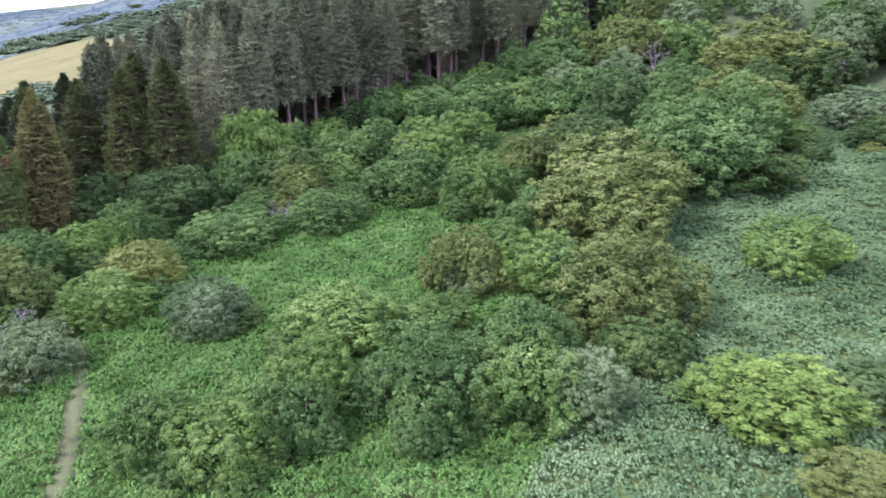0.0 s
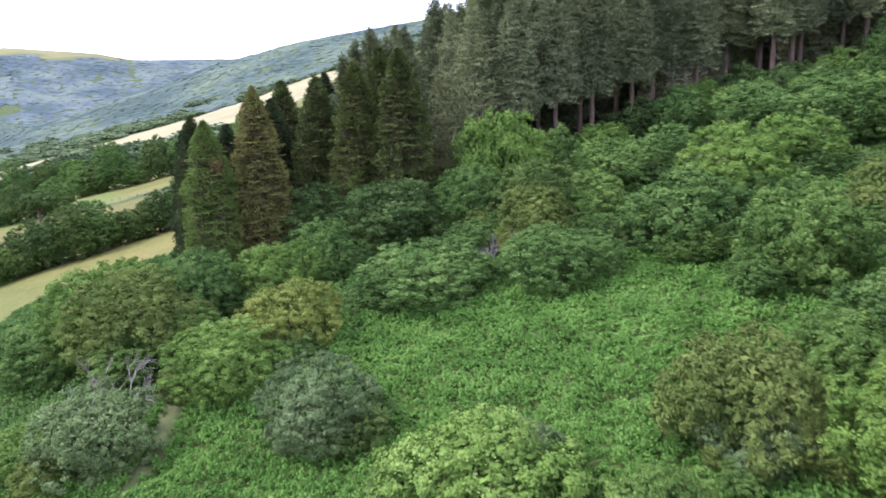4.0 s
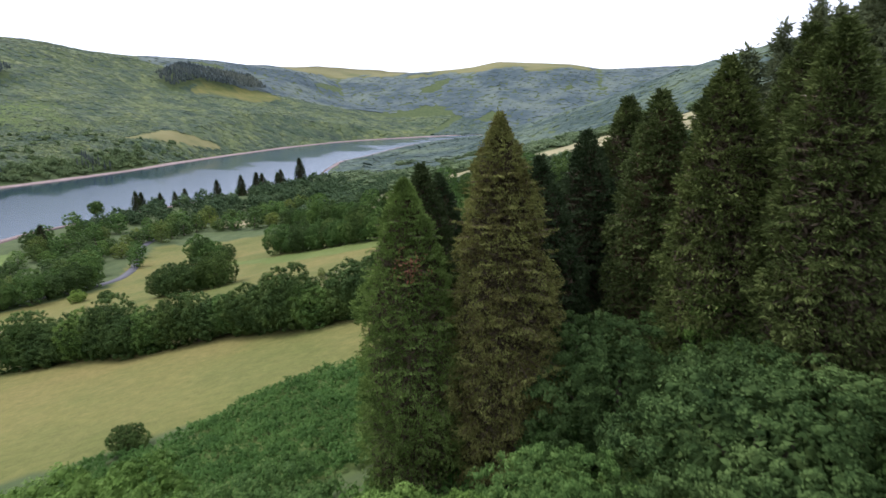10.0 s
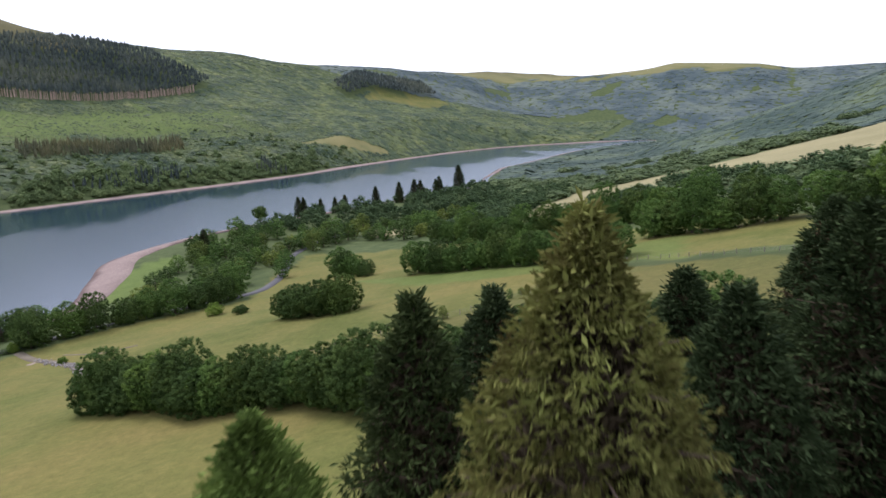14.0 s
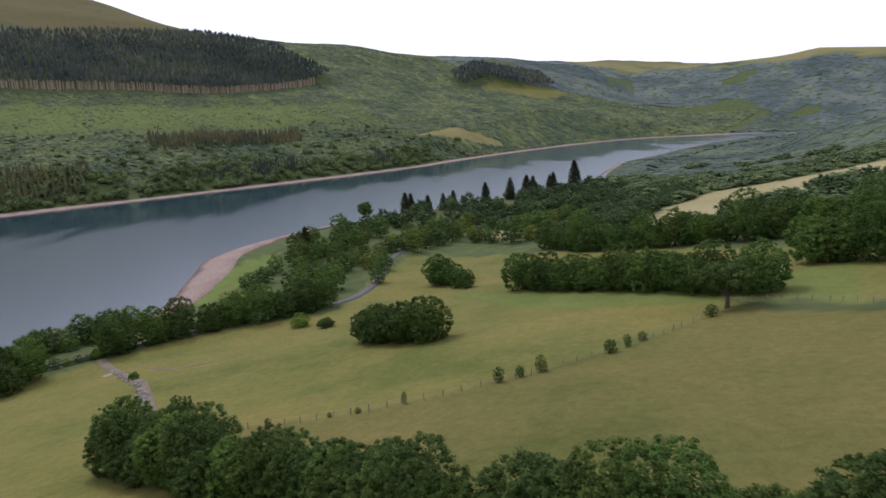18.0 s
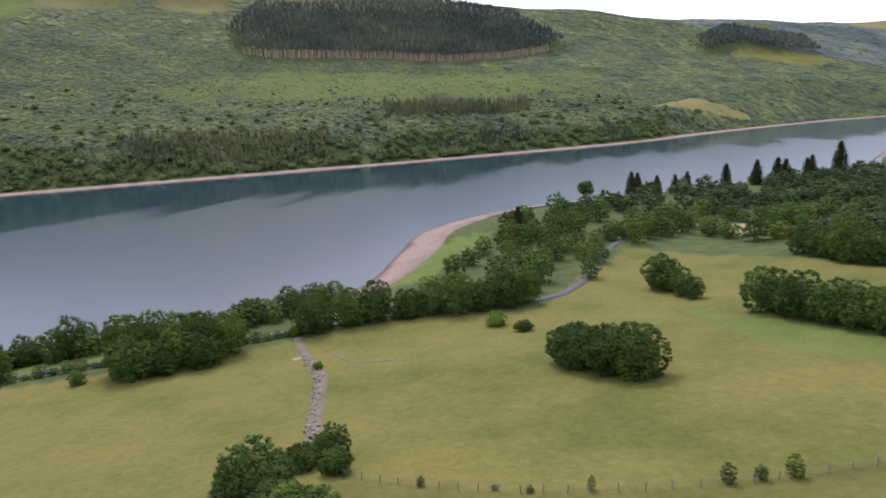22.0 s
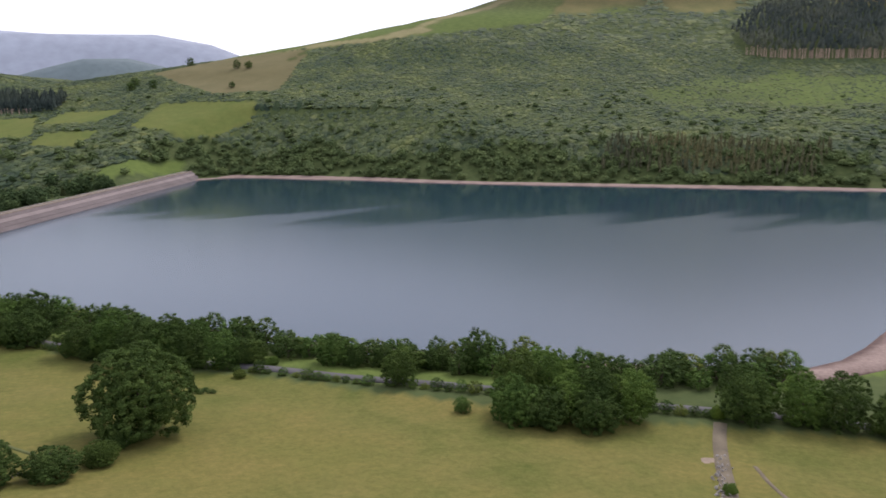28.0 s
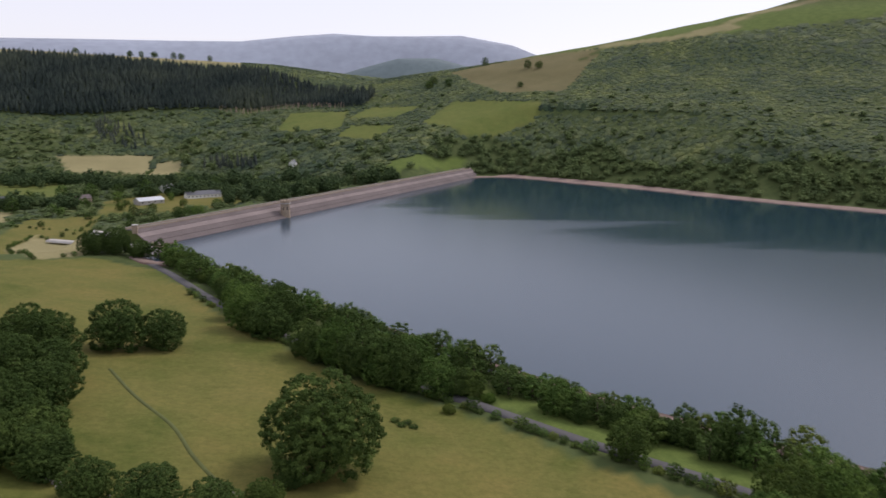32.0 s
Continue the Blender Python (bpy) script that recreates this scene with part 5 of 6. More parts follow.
# ---- conifers ----
FINE_A = spruce_shape(51, 20.0, 3.4, 58, 13, 90, 0.25, 0.02, 0.7, 5.0, 0.2, 4600, 0.5)
FINE_B = spruce_shape(52, 23.0, 3.9, 62, 13, 110, 0.25, 0.02, 0.7, 4.4, 0.2, 4600, -0.15)
PLAIN_C = spruce_shape(53, 22.0, 3.6, 50, 11, 60, 0.40, 0.02, 0.7, 4.0, 0.22, 2200, 0.0)
SPARSE = spruce_shape(54, 24.0, 5.2, 24, 9, 60, 0.42, 0.10, 0.22, 2.0, 0.22, 300, 0.0)
TALL = spruce_shape(55, 28.0, 4.0, 30, 9, 46, 0.5, 0.36, 0.5, 2.4, 0.24, 500, 0.0)
INNER = spruce_shape(56, 27.0, 3.9, 26, 8, 26, 0.8, 0.03, 0.45, 2.4, 0.3, 400, 0.0)
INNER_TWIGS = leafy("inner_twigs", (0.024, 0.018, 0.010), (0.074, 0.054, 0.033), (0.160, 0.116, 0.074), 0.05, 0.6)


def conifer(kind, label, mats, inner=INNER_TWIGS):
    shape, wood, twigs = kind
    tree = make_tree("spruce_tree", label, "tree", shape, wood, mats, BARK_RED, "needles")
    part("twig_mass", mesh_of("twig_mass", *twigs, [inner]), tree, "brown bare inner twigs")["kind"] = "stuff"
    return tree


KINDS = {
    "a": conifer(FINE_A, "tall green spruce with drooping branches and rusty patches", NEEDLE["spruce"]),
    "b": conifer(FINE_B, "tall brownish-green spruce with hanging sprays of cones", NEEDLE["brown"]),
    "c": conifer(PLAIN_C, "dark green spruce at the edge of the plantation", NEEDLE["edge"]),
    # The edge spruce again, in needles coloured as if shaded.
    "s": conifer(PLAIN_C, "spruce in the plantation with shade-darkened needle colour", NEEDLE["shade"]),
    "g": conifer(SPARSE, "sparse grey-green spruce with wide level branches", NEEDLE["pale"], NEEDLE["pale"]),
    "t": conifer(TALL, "tall plantation spruce with a bare reddish trunk", NEEDLE["pale"], NEEDLE["pale"]),
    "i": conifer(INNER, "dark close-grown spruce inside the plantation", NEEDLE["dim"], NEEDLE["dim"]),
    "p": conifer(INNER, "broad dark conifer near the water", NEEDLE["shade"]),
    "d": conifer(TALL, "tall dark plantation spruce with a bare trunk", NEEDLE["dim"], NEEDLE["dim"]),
}
KIND_USED = set()


def plant_conifer(kind, x, y, scale=1.0, turn=0.0, wide=1.0):
    m = pose(x, y, float(land(x, y)) - 0.1, 0, 0, turn)
    ob = KINDS[kind]
    if kind in KIND_USED:
        ob = copy_thing(ob, m)
    else:
        KIND_USED.add(kind)
        ob.matrix_basis = m
    ob.scale = (scale * wide, scale * wide, scale)
    return tagged(ob, group="conifers of the plantation")


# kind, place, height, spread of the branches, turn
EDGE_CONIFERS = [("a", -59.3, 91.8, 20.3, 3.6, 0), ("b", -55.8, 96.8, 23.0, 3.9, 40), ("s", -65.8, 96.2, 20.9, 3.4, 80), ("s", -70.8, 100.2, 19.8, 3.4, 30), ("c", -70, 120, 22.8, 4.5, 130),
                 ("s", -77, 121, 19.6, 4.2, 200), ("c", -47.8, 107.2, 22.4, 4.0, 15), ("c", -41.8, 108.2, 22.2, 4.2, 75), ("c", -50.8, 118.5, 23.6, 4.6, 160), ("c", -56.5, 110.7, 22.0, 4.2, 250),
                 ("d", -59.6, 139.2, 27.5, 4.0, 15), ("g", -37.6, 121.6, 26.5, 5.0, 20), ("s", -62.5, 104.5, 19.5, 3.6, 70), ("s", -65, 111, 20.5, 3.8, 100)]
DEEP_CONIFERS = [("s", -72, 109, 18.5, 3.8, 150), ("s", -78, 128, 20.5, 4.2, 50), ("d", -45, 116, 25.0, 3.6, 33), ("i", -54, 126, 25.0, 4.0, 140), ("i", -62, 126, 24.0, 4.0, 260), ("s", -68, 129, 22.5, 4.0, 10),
                 ("t", -32.5, 125.5, 28.0, 3.6, 210), ("t", -28.5, 130.5, 29.0, 3.8, 15), ("d", -36, 129, 28.0, 3.8, 300), ("g", -43.5, 127.5, 27.5, 4.8, 100), ("d", -24.5, 136, 29.0, 3.8, 70), ("t", -20, 143, 28.5, 3.8, 190)]
CONIFER_SIZE = {"a": (20.0, 3.4), "b": (23.0, 3.9), "c": (22.0, 3.6), "s": (22.0, 3.6), "g": (24.0, 5.2), "t": (28.0, 4.0), "d": (28.0, 4.0), "i": (27.0, 3.9), "p": (27.0, 3.9)}
for kind, x, y, tall, spread, turn in EDGE_CONIFERS + DEEP_CONIFERS:
    high, across = CONIFER_SIZE[kind]
    plant_conifer(kind, x, y, tall / high, turn, spread / across * high / tall)
count, seen = 0, [(x, y) for _, x, y, *_ in EDGE_CONIFERS + DEEP_CONIFERS]
for x, y in zip(rng.uniform(-90, 100, 6000), rng.uniform(112, 300, 6000)):
    if count >= 125:
        break
    if inside(x, y, STAND) and (x > -46 or y > 132) and y < 0.62 * (x + 62) + 164 and all((x - a) ** 2 + (y - b) ** 2 > 15 for a, b in seen):
        seen.append((x, y))
        deep = not inside(x + 5, y - 14, STAND)
        plant_conifer(("t", "d", "t", "g", "d", "d")[count % 6] if deep else ("i", "i", "t", "i", "d")[count % 5], x, y, rng.uniform(0.95, 1.12), rng.uniform(0, 360))
        count += 1

# bushes along the foot of the plantation
count, seen = 0, [(x, y) for _, x, y, *_ in PLANTED]
for x, y in zip(rng.uniform(-50, 60, 3000), rng.uniform(100, 185, 3000)):
    if count >= 30:
        break
    if not inside(x, y, STAND) and inside(x + 4, y + 14, STAND) and all((x - a) ** 2 + (y - b) ** 2 > 22 for a, b in seen):
        seen.append((x, y))
        put("bush", ("green", "lime", "dark", "green")[count % 4], count % 3, x, y, rng.uniform(3.2, 5.0), rng.uniform(0.9, 1.2), rng.uniform(0, 360), "bushes on the hillside")
        count += 1

# the wood on the hillside above the bracken
count, seen = 0, [(x, y) for _, x, y, *_ in PLANTED]
for x, y in zip(rng.uniform(-10, 190, 6000), rng.uniform(84, 300, 6000)):
    if count >= 115:
        break
    if inside(x, y, SLOPE) or inside(x, y, STAND) or x < 12 + (y - 110) * 0.2 or x > 62 + (y - 84) * 1.0:
        continue
    if all((x - a) ** 2 + (y - b) ** 2 > 64 for a, b in seen):
        seen.append((x, y))
        put("mid" if y < 150 else "far", ("green", "dark", "olive", "green", "grey")[count % 5], count % 2, x, y, rng.uniform(5.2, 7.8), rng.uniform(0.8, 1.05), rng.uniform(0, 360), "trees on the hillside")
        count += 1

# the lone tree in the fence line, with its clear trunk
LONE = make_tree("lone_ash_tree", "lone broad tree with a clear pale trunk in the fence line", "tree", crown_shape(61, 60, 3600, 0.07, 1.6, 0.7, 0.3), trunk_shape(62, 1.2, 0.08, 6), LEAF["dark"])
LONE.matrix_basis = pose(-218, 174, float(land(-218, 174)) - 0.1, 0, 0, 30)
LONE.scale = (6.2, 6.2, 6.6)

# dead rusty branches on one side of the first spruce
rng = np.random.default_rng(15)
n = 120
spots = np.array([2.3, -0.9, 15.2]) + rng.normal(0, 1, (n, 3)) * (0.3, 0.5, 0.5)
to = unit(rng.normal(0, 0.6, (n, 3)) + (0.8, -0.3, -0.6))
part("dead_bough", mesh_of("dead_bough", *blades(spots, to, unit(np.cross(to, rng.normal(0, 1, (n, 3)))), rng.uniform(0.2, 0.42, n), rng.uniform(0.04, 0.09, n), rng.uniform(0.1, 0.3, n)), [RUST_NEEDLE]), KINDS["a"], "patch of dead rusty needles")["kind"] = "stuff"


# ---- the far woods ----
def fir(seed, sides=6):
    rng_f, v, t = np.random.default_rng(seed), [], []
    rows = ((0.30, 0.14), (0.17, 0.42), (0.24, 0.40))
    for r, z in rows:
        v += [(math.cos(6.283 * k / sides + z * 3) * r * rng_f.uniform(0.7, 1.2), math.sin(6.283 * k / sides + z * 3) * r * rng_f.uniform(0.7, 1.2), z + rng_f.uniform(-0.03, 0.03)) for k in range(sides)]
    v.append((0, 0, 1.0))
    for i in (0, 1):
        for k in range(sides):
            a, b = i * sides + k, i * sides + (k + 1) % sides
            t += [(a, b, b + sides), (a, b + sides, a + sides)]
    t += [(2 * sides + k, 2 * sides + (k + 1) % sides, len(v) - 1) for k in range(sides)]
    return np.array(v), np.array(t)


def scatter(shapes, x, y, size, tall, seed, lift=0.0, lie=False):
    """Many copies of a few shapes, joined. lie: each follows the slope under it."""
    rng_s = np.random.default_rng(seed)
    kind, turn, z = rng_s.integers(0, len(shapes), len(x)), rng_s.uniform(0, 6.283, len(x)), land(x, y) + lift
    verts, tris, at = [], [], 0
    lean_x, lean_y = (land(x + 2, y) - land(x - 2, y)) / 4, (land(x, y + 2) - land(x, y - 2)) / 4
    for i, (sv, st) in enumerate(shapes):
        m = kind == i
        n = int(m.sum())
        if not n:
            continue
        c, s = np.cos(turn[m])[:, None], np.sin(turn[m])[:, None]
        v = np.stack([(sv[:, 0] * c - sv[:, 1] * s) * size[m][:, None] + x[m][:, None], (sv[:, 0] * s + sv[:, 1] * c) * size[m][:, None] + y[m][:, None],
                      sv[:, 2] * tall[m][:, None] + z[m][:, None]], -1)
        if lie:
            v[..., 2] += (v[..., 0] - x[m][:, None]) * lean_x[m][:, None] + (v[..., 1] - y[m][:, None]) * lean_y[m][:, None]
        tris.append((st[None] + (np.arange(n) * len(sv))[:, None, None]).reshape(-1, 3) + at)
        verts.append(v.reshape(-1, 3))
        at += n * len(sv)
    return np.concatenate(verts), np.concatenate(tris)


def ragged_lump(seed):
    """A small tree or shrub far off, with an uneven leafy outline."""
    rng_l, (v, t) = np.random.default_rng(seed), ICO1
    v = v * rng_l.uniform(0.55, 1.35, (len(v), 1)) * (1, 1, 0.95)
    keep = [i for i, f in enumerate(t) if v[f][:, 2].mean() > -0.5]
    return v + (0, 0, 0.5), t[keep]


RAGGED = [ragged_lump(k) for k in range(9)]
FIRS = [fir(k) for k in range(4)]
PLANTATION = [(-1290, -545), (-1306, -509), (-1560, -215), (-1783, -51), (-1850, -20), (-1950, -150), (-1900, -330), (-1720, -500), (-1530, -640), (-1340, -610)]
PLANTATION_UP = [(-2060, 330), (-2190, 420), (-2300, 650), (-2420, 620), (-2330, 400), (-2120, 300)]
RIDGE_FIRS = [(900, -1150), (200, -1180), (40, -1185), (-120, -1205), (-170, -1220), (-190, -1385), (900, -1385)]


MIXED_FIRS = [(-120, -1208), (-222, -1203), (-350, -1120), (-385, -1190), (-270, -1330), (-190, -1385)]


def spread_points(x0, x1, y0, y1, step, seed):
    rng_p = np.random.default_rng(seed)
    gx, gy = np.meshgrid(np.arange(x0, x1, step), np.arange(y0, y1, step))
    return gx.ravel() + rng_p.uniform(-0.48, 0.48, gx.size) * step, gy.ravel() + rng_p.uniform(-0.48, 0.48, gx.size) * step


def open_land(x, y):
    red, green, blue = land_use(x, y)
    below = (x + 109) * 0.770 - (y + 400) * 0.638
    on_dam = (below > -34) & (below < 52) & (x < -80) & (x > -440) & (y < -370) & (land(x, y) < 12)
    for ring in GREEN_RINGS + [MOOR_TOP]:
        on_dam = on_dam | inside(x, y, ring)
    return (np.maximum(red, green) > 0.4) | (from_shore(x, y) < np.where(FAR_LINE(x, y) > -140, 22, 12)) | on_dam


def far_woods():
    rng_w = np.random.default_rng(5)
    # the hill across the lake and round the dam
    x, y = spread_points(-2300, 500, -1700, 1250, 4.9, 1)
    f, u_all = FAR_LINE(x, y), ALONG(x, y)
    z = land(x, y)
    near_hill = (f < -30) & ((y >= 300) | (x > 120 + np.abs(y - 150)))
    valley = (y < -480) & (f < 0)
    use = ~open_land(x, y) & ((f > 5) | valley | near_hill | ((y > 262) & (x < -100) & (x > -470))) & (f < 1000)
    use &= ~inside(x, y, PLANTATION) & ~inside(x, y, PLANTATION_UP) & ~inside(x, y, RIDGE_FIRS)
    use &= (np.hypot(x, y) < 2450)
    red, green, blue = land_use(x, y)
    thin = 0.95 - blue * (0.55 + 0.35 * waves(x, y, 22, 8))
    coarse = (np.hypot(x, y) + 160 * waves(x, y, 40, 9) > 1600) | ((y > 290) & (f < 0)) | (f + 120 * waves(x, y, 33, 3) + rng_w.uniform(-60, 60, len(x)) > 640)
    use &= rng_w.random(len(x)) < thin * np.where(coarse, 0.4, 0.92)
    use &= ~((z > 215) & (x < 200) & (rng_w.random(len(x)) < 0.4))
    x, y, z, blue, f, coarse = x[use], y[use], z[use], blue[use], f[use], coarse[use]
    low = np.clip((70 - z) / 40, 0, 1) * (f > 0)
    size = (2.3 + 3.6 * rng_w.random(len(x)) ** 1.7) * np.where(blue > 0.3, 0.6, 0.95 + 0.35 * low) * np.where(coarse, 1.5, 0.74)
    tall = size * rng_w.uniform(0.45, 0.75, len(x)) * (1 + 0.5 * low) * np.where(coarse, 0.55, 1.0)
    far = np.hypot(x, y - 60) > 760
    up_valley = (y > 290) & (f < 0)
    bank = up_valley & (np.hypot(x + 40, y - 60) < 850 + 200 * waves(x, y, 60, 5))
    shore = (f > 0) & (from_shore(x, y) < 75 + 40 * waves(x, y, 45, 3)) & (x > -1350) & (u_all[use] < 1150)
    shore = shore | ((f > 0) & (x > -1500) & (rng_w.random(len(x)) < 0.10 * np.clip((130 - z) / 60, 0, 1)))
    shore = shore | ((y < -480) & (f < 0) & (z < 45) & (rng_w.random(len(x)) < 0.6))
    whole = rng_w.random(len(x)) < np.where(bank, 0.42, 0.40)
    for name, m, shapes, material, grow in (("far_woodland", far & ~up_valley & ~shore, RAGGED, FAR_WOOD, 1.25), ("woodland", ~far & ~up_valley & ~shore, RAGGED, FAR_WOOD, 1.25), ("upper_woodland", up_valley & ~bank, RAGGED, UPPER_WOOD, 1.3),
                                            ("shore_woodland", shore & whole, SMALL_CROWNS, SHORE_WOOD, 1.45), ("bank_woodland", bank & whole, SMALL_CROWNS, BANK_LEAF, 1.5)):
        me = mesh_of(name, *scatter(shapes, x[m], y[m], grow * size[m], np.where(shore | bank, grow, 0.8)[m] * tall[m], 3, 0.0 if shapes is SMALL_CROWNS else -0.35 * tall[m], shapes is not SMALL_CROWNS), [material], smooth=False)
        tagged(new(name, me), "mixed green woodland covering the valley slopes", "woodland", kind="stuff")
    # the head of the valley, further off, in the haze-tinted colour
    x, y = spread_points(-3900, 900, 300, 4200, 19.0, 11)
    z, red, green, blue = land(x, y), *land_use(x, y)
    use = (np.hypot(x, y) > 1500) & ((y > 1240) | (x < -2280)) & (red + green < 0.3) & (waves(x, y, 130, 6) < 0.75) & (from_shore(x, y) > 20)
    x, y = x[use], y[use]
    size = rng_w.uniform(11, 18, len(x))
    me = mesh_of("distant_woodland", *scatter(RAGGED, x, y, size, (high := size * rng_w.uniform(0.08, 0.15, len(x))), 13, -0.25 * high, True), [HAZY_WOOD])
    tagged(new("distant_woodland", me), "haze-blue woods at the far head of the valley", "woodland", kind="stuff")
    # a brownish belt of larches above the far shore
    x, y = spread_points(-1400, -700, -520, 20, 6.5, 21)
    belt = inside(x, y, [(-785, -430), (-914, -250), (-975, -262), (-835, -460)]) | inside(x, y, [(-1098, -222), (-1293, -36), (-1371, -52), (-1160, -250)])
    x, y = x[belt], y[belt]
    tall = rng_w.uniform(11, 17, len(x))
    me = mesh_of("larch_belt", *scatter(FIRS, x, y, tall * 0.4, tall, 16), [fir_material("larches", (0.075, 0.080, 0.044), (0.135, 0.130, 0.074))])
    tagged(new("larch_belt", me), "belt of brownish larches above the far shore", "conifers", kind="stuff")
    # conifers: rows of plantation, and dark groups along the water
    x, y = spread_points(-2500, 900, -1550, 800, 8.0, 2)
    plantation = inside(x, y, PLANTATION) | inside(x, y, PLANTATION_UP)
    f = FAR_LINE(x, y)
    groups = (from_shore(x, y) > 22) & (f > 22) & (f < 80) & (waves(x, y, 60, 4) > 0.42) & (x > -1300) & (rng_w.random(len(x)) < 0.7)
    use = plantation | groups
    x, y, plantation = x[use], y[use], plantation[use]
    tall = np.where(plantation, rng_w.uniform(22, 28, len(x)), rng_w.uniform(12, 18, len(x)))
    lifted = [(v * (1, 1, 0.5) + (0, 0, 0.5), t) for v, t in FIRS]
    fir_parts = [scatter(lifted, x[plantation], y[plantation], tall[plantation] * 0.42, tall[plantation], 6), scatter(FIRS, x[~plantation], y[~plantation], tall[~plantation] * 0.46, tall[~plantation], 6)]
    me = mesh_of("fir_woods", *joined(fir_parts), [FAR_FIR])
    tagged(new("fir_woods", me), "dark conifer plantation in dense rows on the hillside", "conifers", kind="stuff")
    # the dense plantation on the ridge below the dam, with thinner mixed conifers beside it
    x, y = spread_points(-420, 900, -1400, -1090, 5.4, 23)
    mixed = inside(x, y, MIXED_FIRS) & (rng_w.random(len(x)) < 0.6)
    use = (inside(x, y, RIDGE_FIRS) | mixed) & ~open_land(x, y)
    x, y = x[use], y[use]
    tall = rng_w.uniform(13, 19, len(x))
    me = mesh_of("ridge_firs", *scatter(FIRS, x, y, tall * 0.64, tall, 26), [RIDGE_FIR])
    tagged(new("ridge_firs", me), "dense dark haze-blue conifer plantation along the ridge", "conifers", kind="stuff")
    # the bare trunks along the plantation's lower edge
    trunk_v, trunk_t = tube([(0, 0, 0), (0, 0, 1)], (1, 0.7), 4)
    line = np.array(PLANTATION[0:4], float)
    px, py = [], []
    for a, b in zip(line, line[1:]):
        n = int(np.hypot(*(b - a)) / 1.6)
        t = np.linspace(0, 1, n, endpoint=False)
        px.append(a[0] + (b[0] - a[0]) * t)
        py.append(a[1] + (b[1] - a[1]) * t)
    px, py = np.concatenate(px), np.concatenate(py)
    px, py = px + rng_w.uniform(-9, 2, len(px)), py + rng_w.uniform(-7, 1, len(py))
    edge = np.linspace(0, 1, 90)
    px = np.concatenate([px, -118 - 200 * edge + rng_w.uniform(-4, 4, 90)])
    py = np.concatenate([py, -1196 + 62 * edge ** 2 + rng_w.uniform(-4, 4, 90)])
    high = np.where(px > -500, 0.55, 1.0) * rng_w.uniform(13, 17, len(px))
    me = mesh_of("plantation_trunks", *scatter([(trunk_v, trunk_t)], px, py, 0.036 * high, high, 7), [FAR_TRUNK])
    tagged(new("plantation_trunks", me), "pale bare trunks at the edge of the plantation", "trunks", kind="stuff")


far_woods()


# ---- bracken ----
def fronds(name, ring, per_metre, seed, material, label, size=0.75, leaflets=4):
    """Bracken: arching fronds in tussocks, each a rib hung with pairs of leaflets that shorten to the tip."""
    rng_b = np.random.default_rng(seed)
    r = np.array(ring, float)
    x0, y0, x1, y1 = r[:, 0].min(), r[:, 1].min(), r[:, 0].max(), r[:, 1].max()
    n = int((x1 - x0) * (y1 - y0) * per_metre)
    x, y = rng_b.uniform(x0, x1, n), rng_b.uniform(y0, y1, n)
    keep = inside(x, y, ring) & (np.min([np.hypot(x - a, y - b) for a, b in open_curve(TRACK, 1.5)], axis=0) > 0.9)
    x, y = x[keep], y[keep]
    heap = waves(x, y, 0.36, 5) + 0.6 * waves(x, y, 1.1, 8)
    keep = rng_b.random(len(x)) < 0.6 + 0.5 * heap
    x, y, heap = x[keep], y[keep], heap[keep]
    z = land(x, y) + 0.35 * waves(x, y, 2.4, 2)
    n = len(x)
    a = rng_b.uniform(0, 6.283, n)
    d, s = np.stack([np.cos(a), np.sin(a), 0 * a], 1), np.stack([-np.sin(a), np.cos(a), 0 * a], 1)
    long, high = size * rng_b.uniform(0.7, 1.4, n), rng_b.uniform(0.6, 0.9, n) + 0.42 * heap
    base, up = np.stack([x, y, z], 1), np.array([0, 0, 1.0])
    verts = []
    for k in range(leaflets):
        for q, w in ((k / leaflets, 0.46 * (1 - 0.8 * k / leaflets)), ((k + 0.8) / leaflets, 0.0)):
            rib = base + d * (q * long)[:, None] + up * (high * (0.55 + 1.3 * q - 1.15 * q * q))[:, None]
            if w:
                verts += [rib + s * (w * long)[:, None] - up * (0.16 * long)[:, None] + d * (0.1 * long)[:, None], rib, rib - s * (w * long)[:, None] - up * (0.16 * long)[:, None] + d * (0.1 * long)[:, None]]
            else:
                verts.append(rib)
    v = np.stack(verts, 1).reshape(-1, 3)
    i = np.arange(n)[:, None] * (4 * leaflets)
    t = np.concatenate([i + 4 * k + c for k in range(leaflets) for c in ((0, 1, 3), (1, 2, 3))], 1).reshape(-1, 3)
    tagged(new(name, mesh_of(name, v, t, [material])), label, "bracken", kind="stuff")


fronds("bracken", MEADOW, 42, 1, BRACKEN, "bright green bracken filling the clearing", 0.46)
fronds("bracken", SLOPE, 26, 2, BRACKEN_PALE, "pale green bracken spread over the open slope", 0.56, 3)
fronds("bracken", BRAKE, 20, 3, BRACKEN_DEEP, "deep green bracken below the conifers", 0.6)
UNDER = [(-70, 60), (-44, 50), (-40, 62), (-28, 72), (-26, 78), (-12, 90), (2, 94), (30, 92), (40, 104), (20, 130), (-30, 112), (-62, 90)]
fronds("undergrowth", UNDER, 12, 4, BRACKEN_DEEP, "low green undergrowth between the bushes", 0.6, 3)


# ---- fence, wall and small things in the pasture ----
FENCE = [(-197, 66), (-193, 82), (-191, 100), (-193, 120), (-199, 141), (-209, 160), (-216, 171)]
FENCE_ON = [(-221, 178), (-214, 184), (-204, 188), (-188, 192), (-170, 199)]


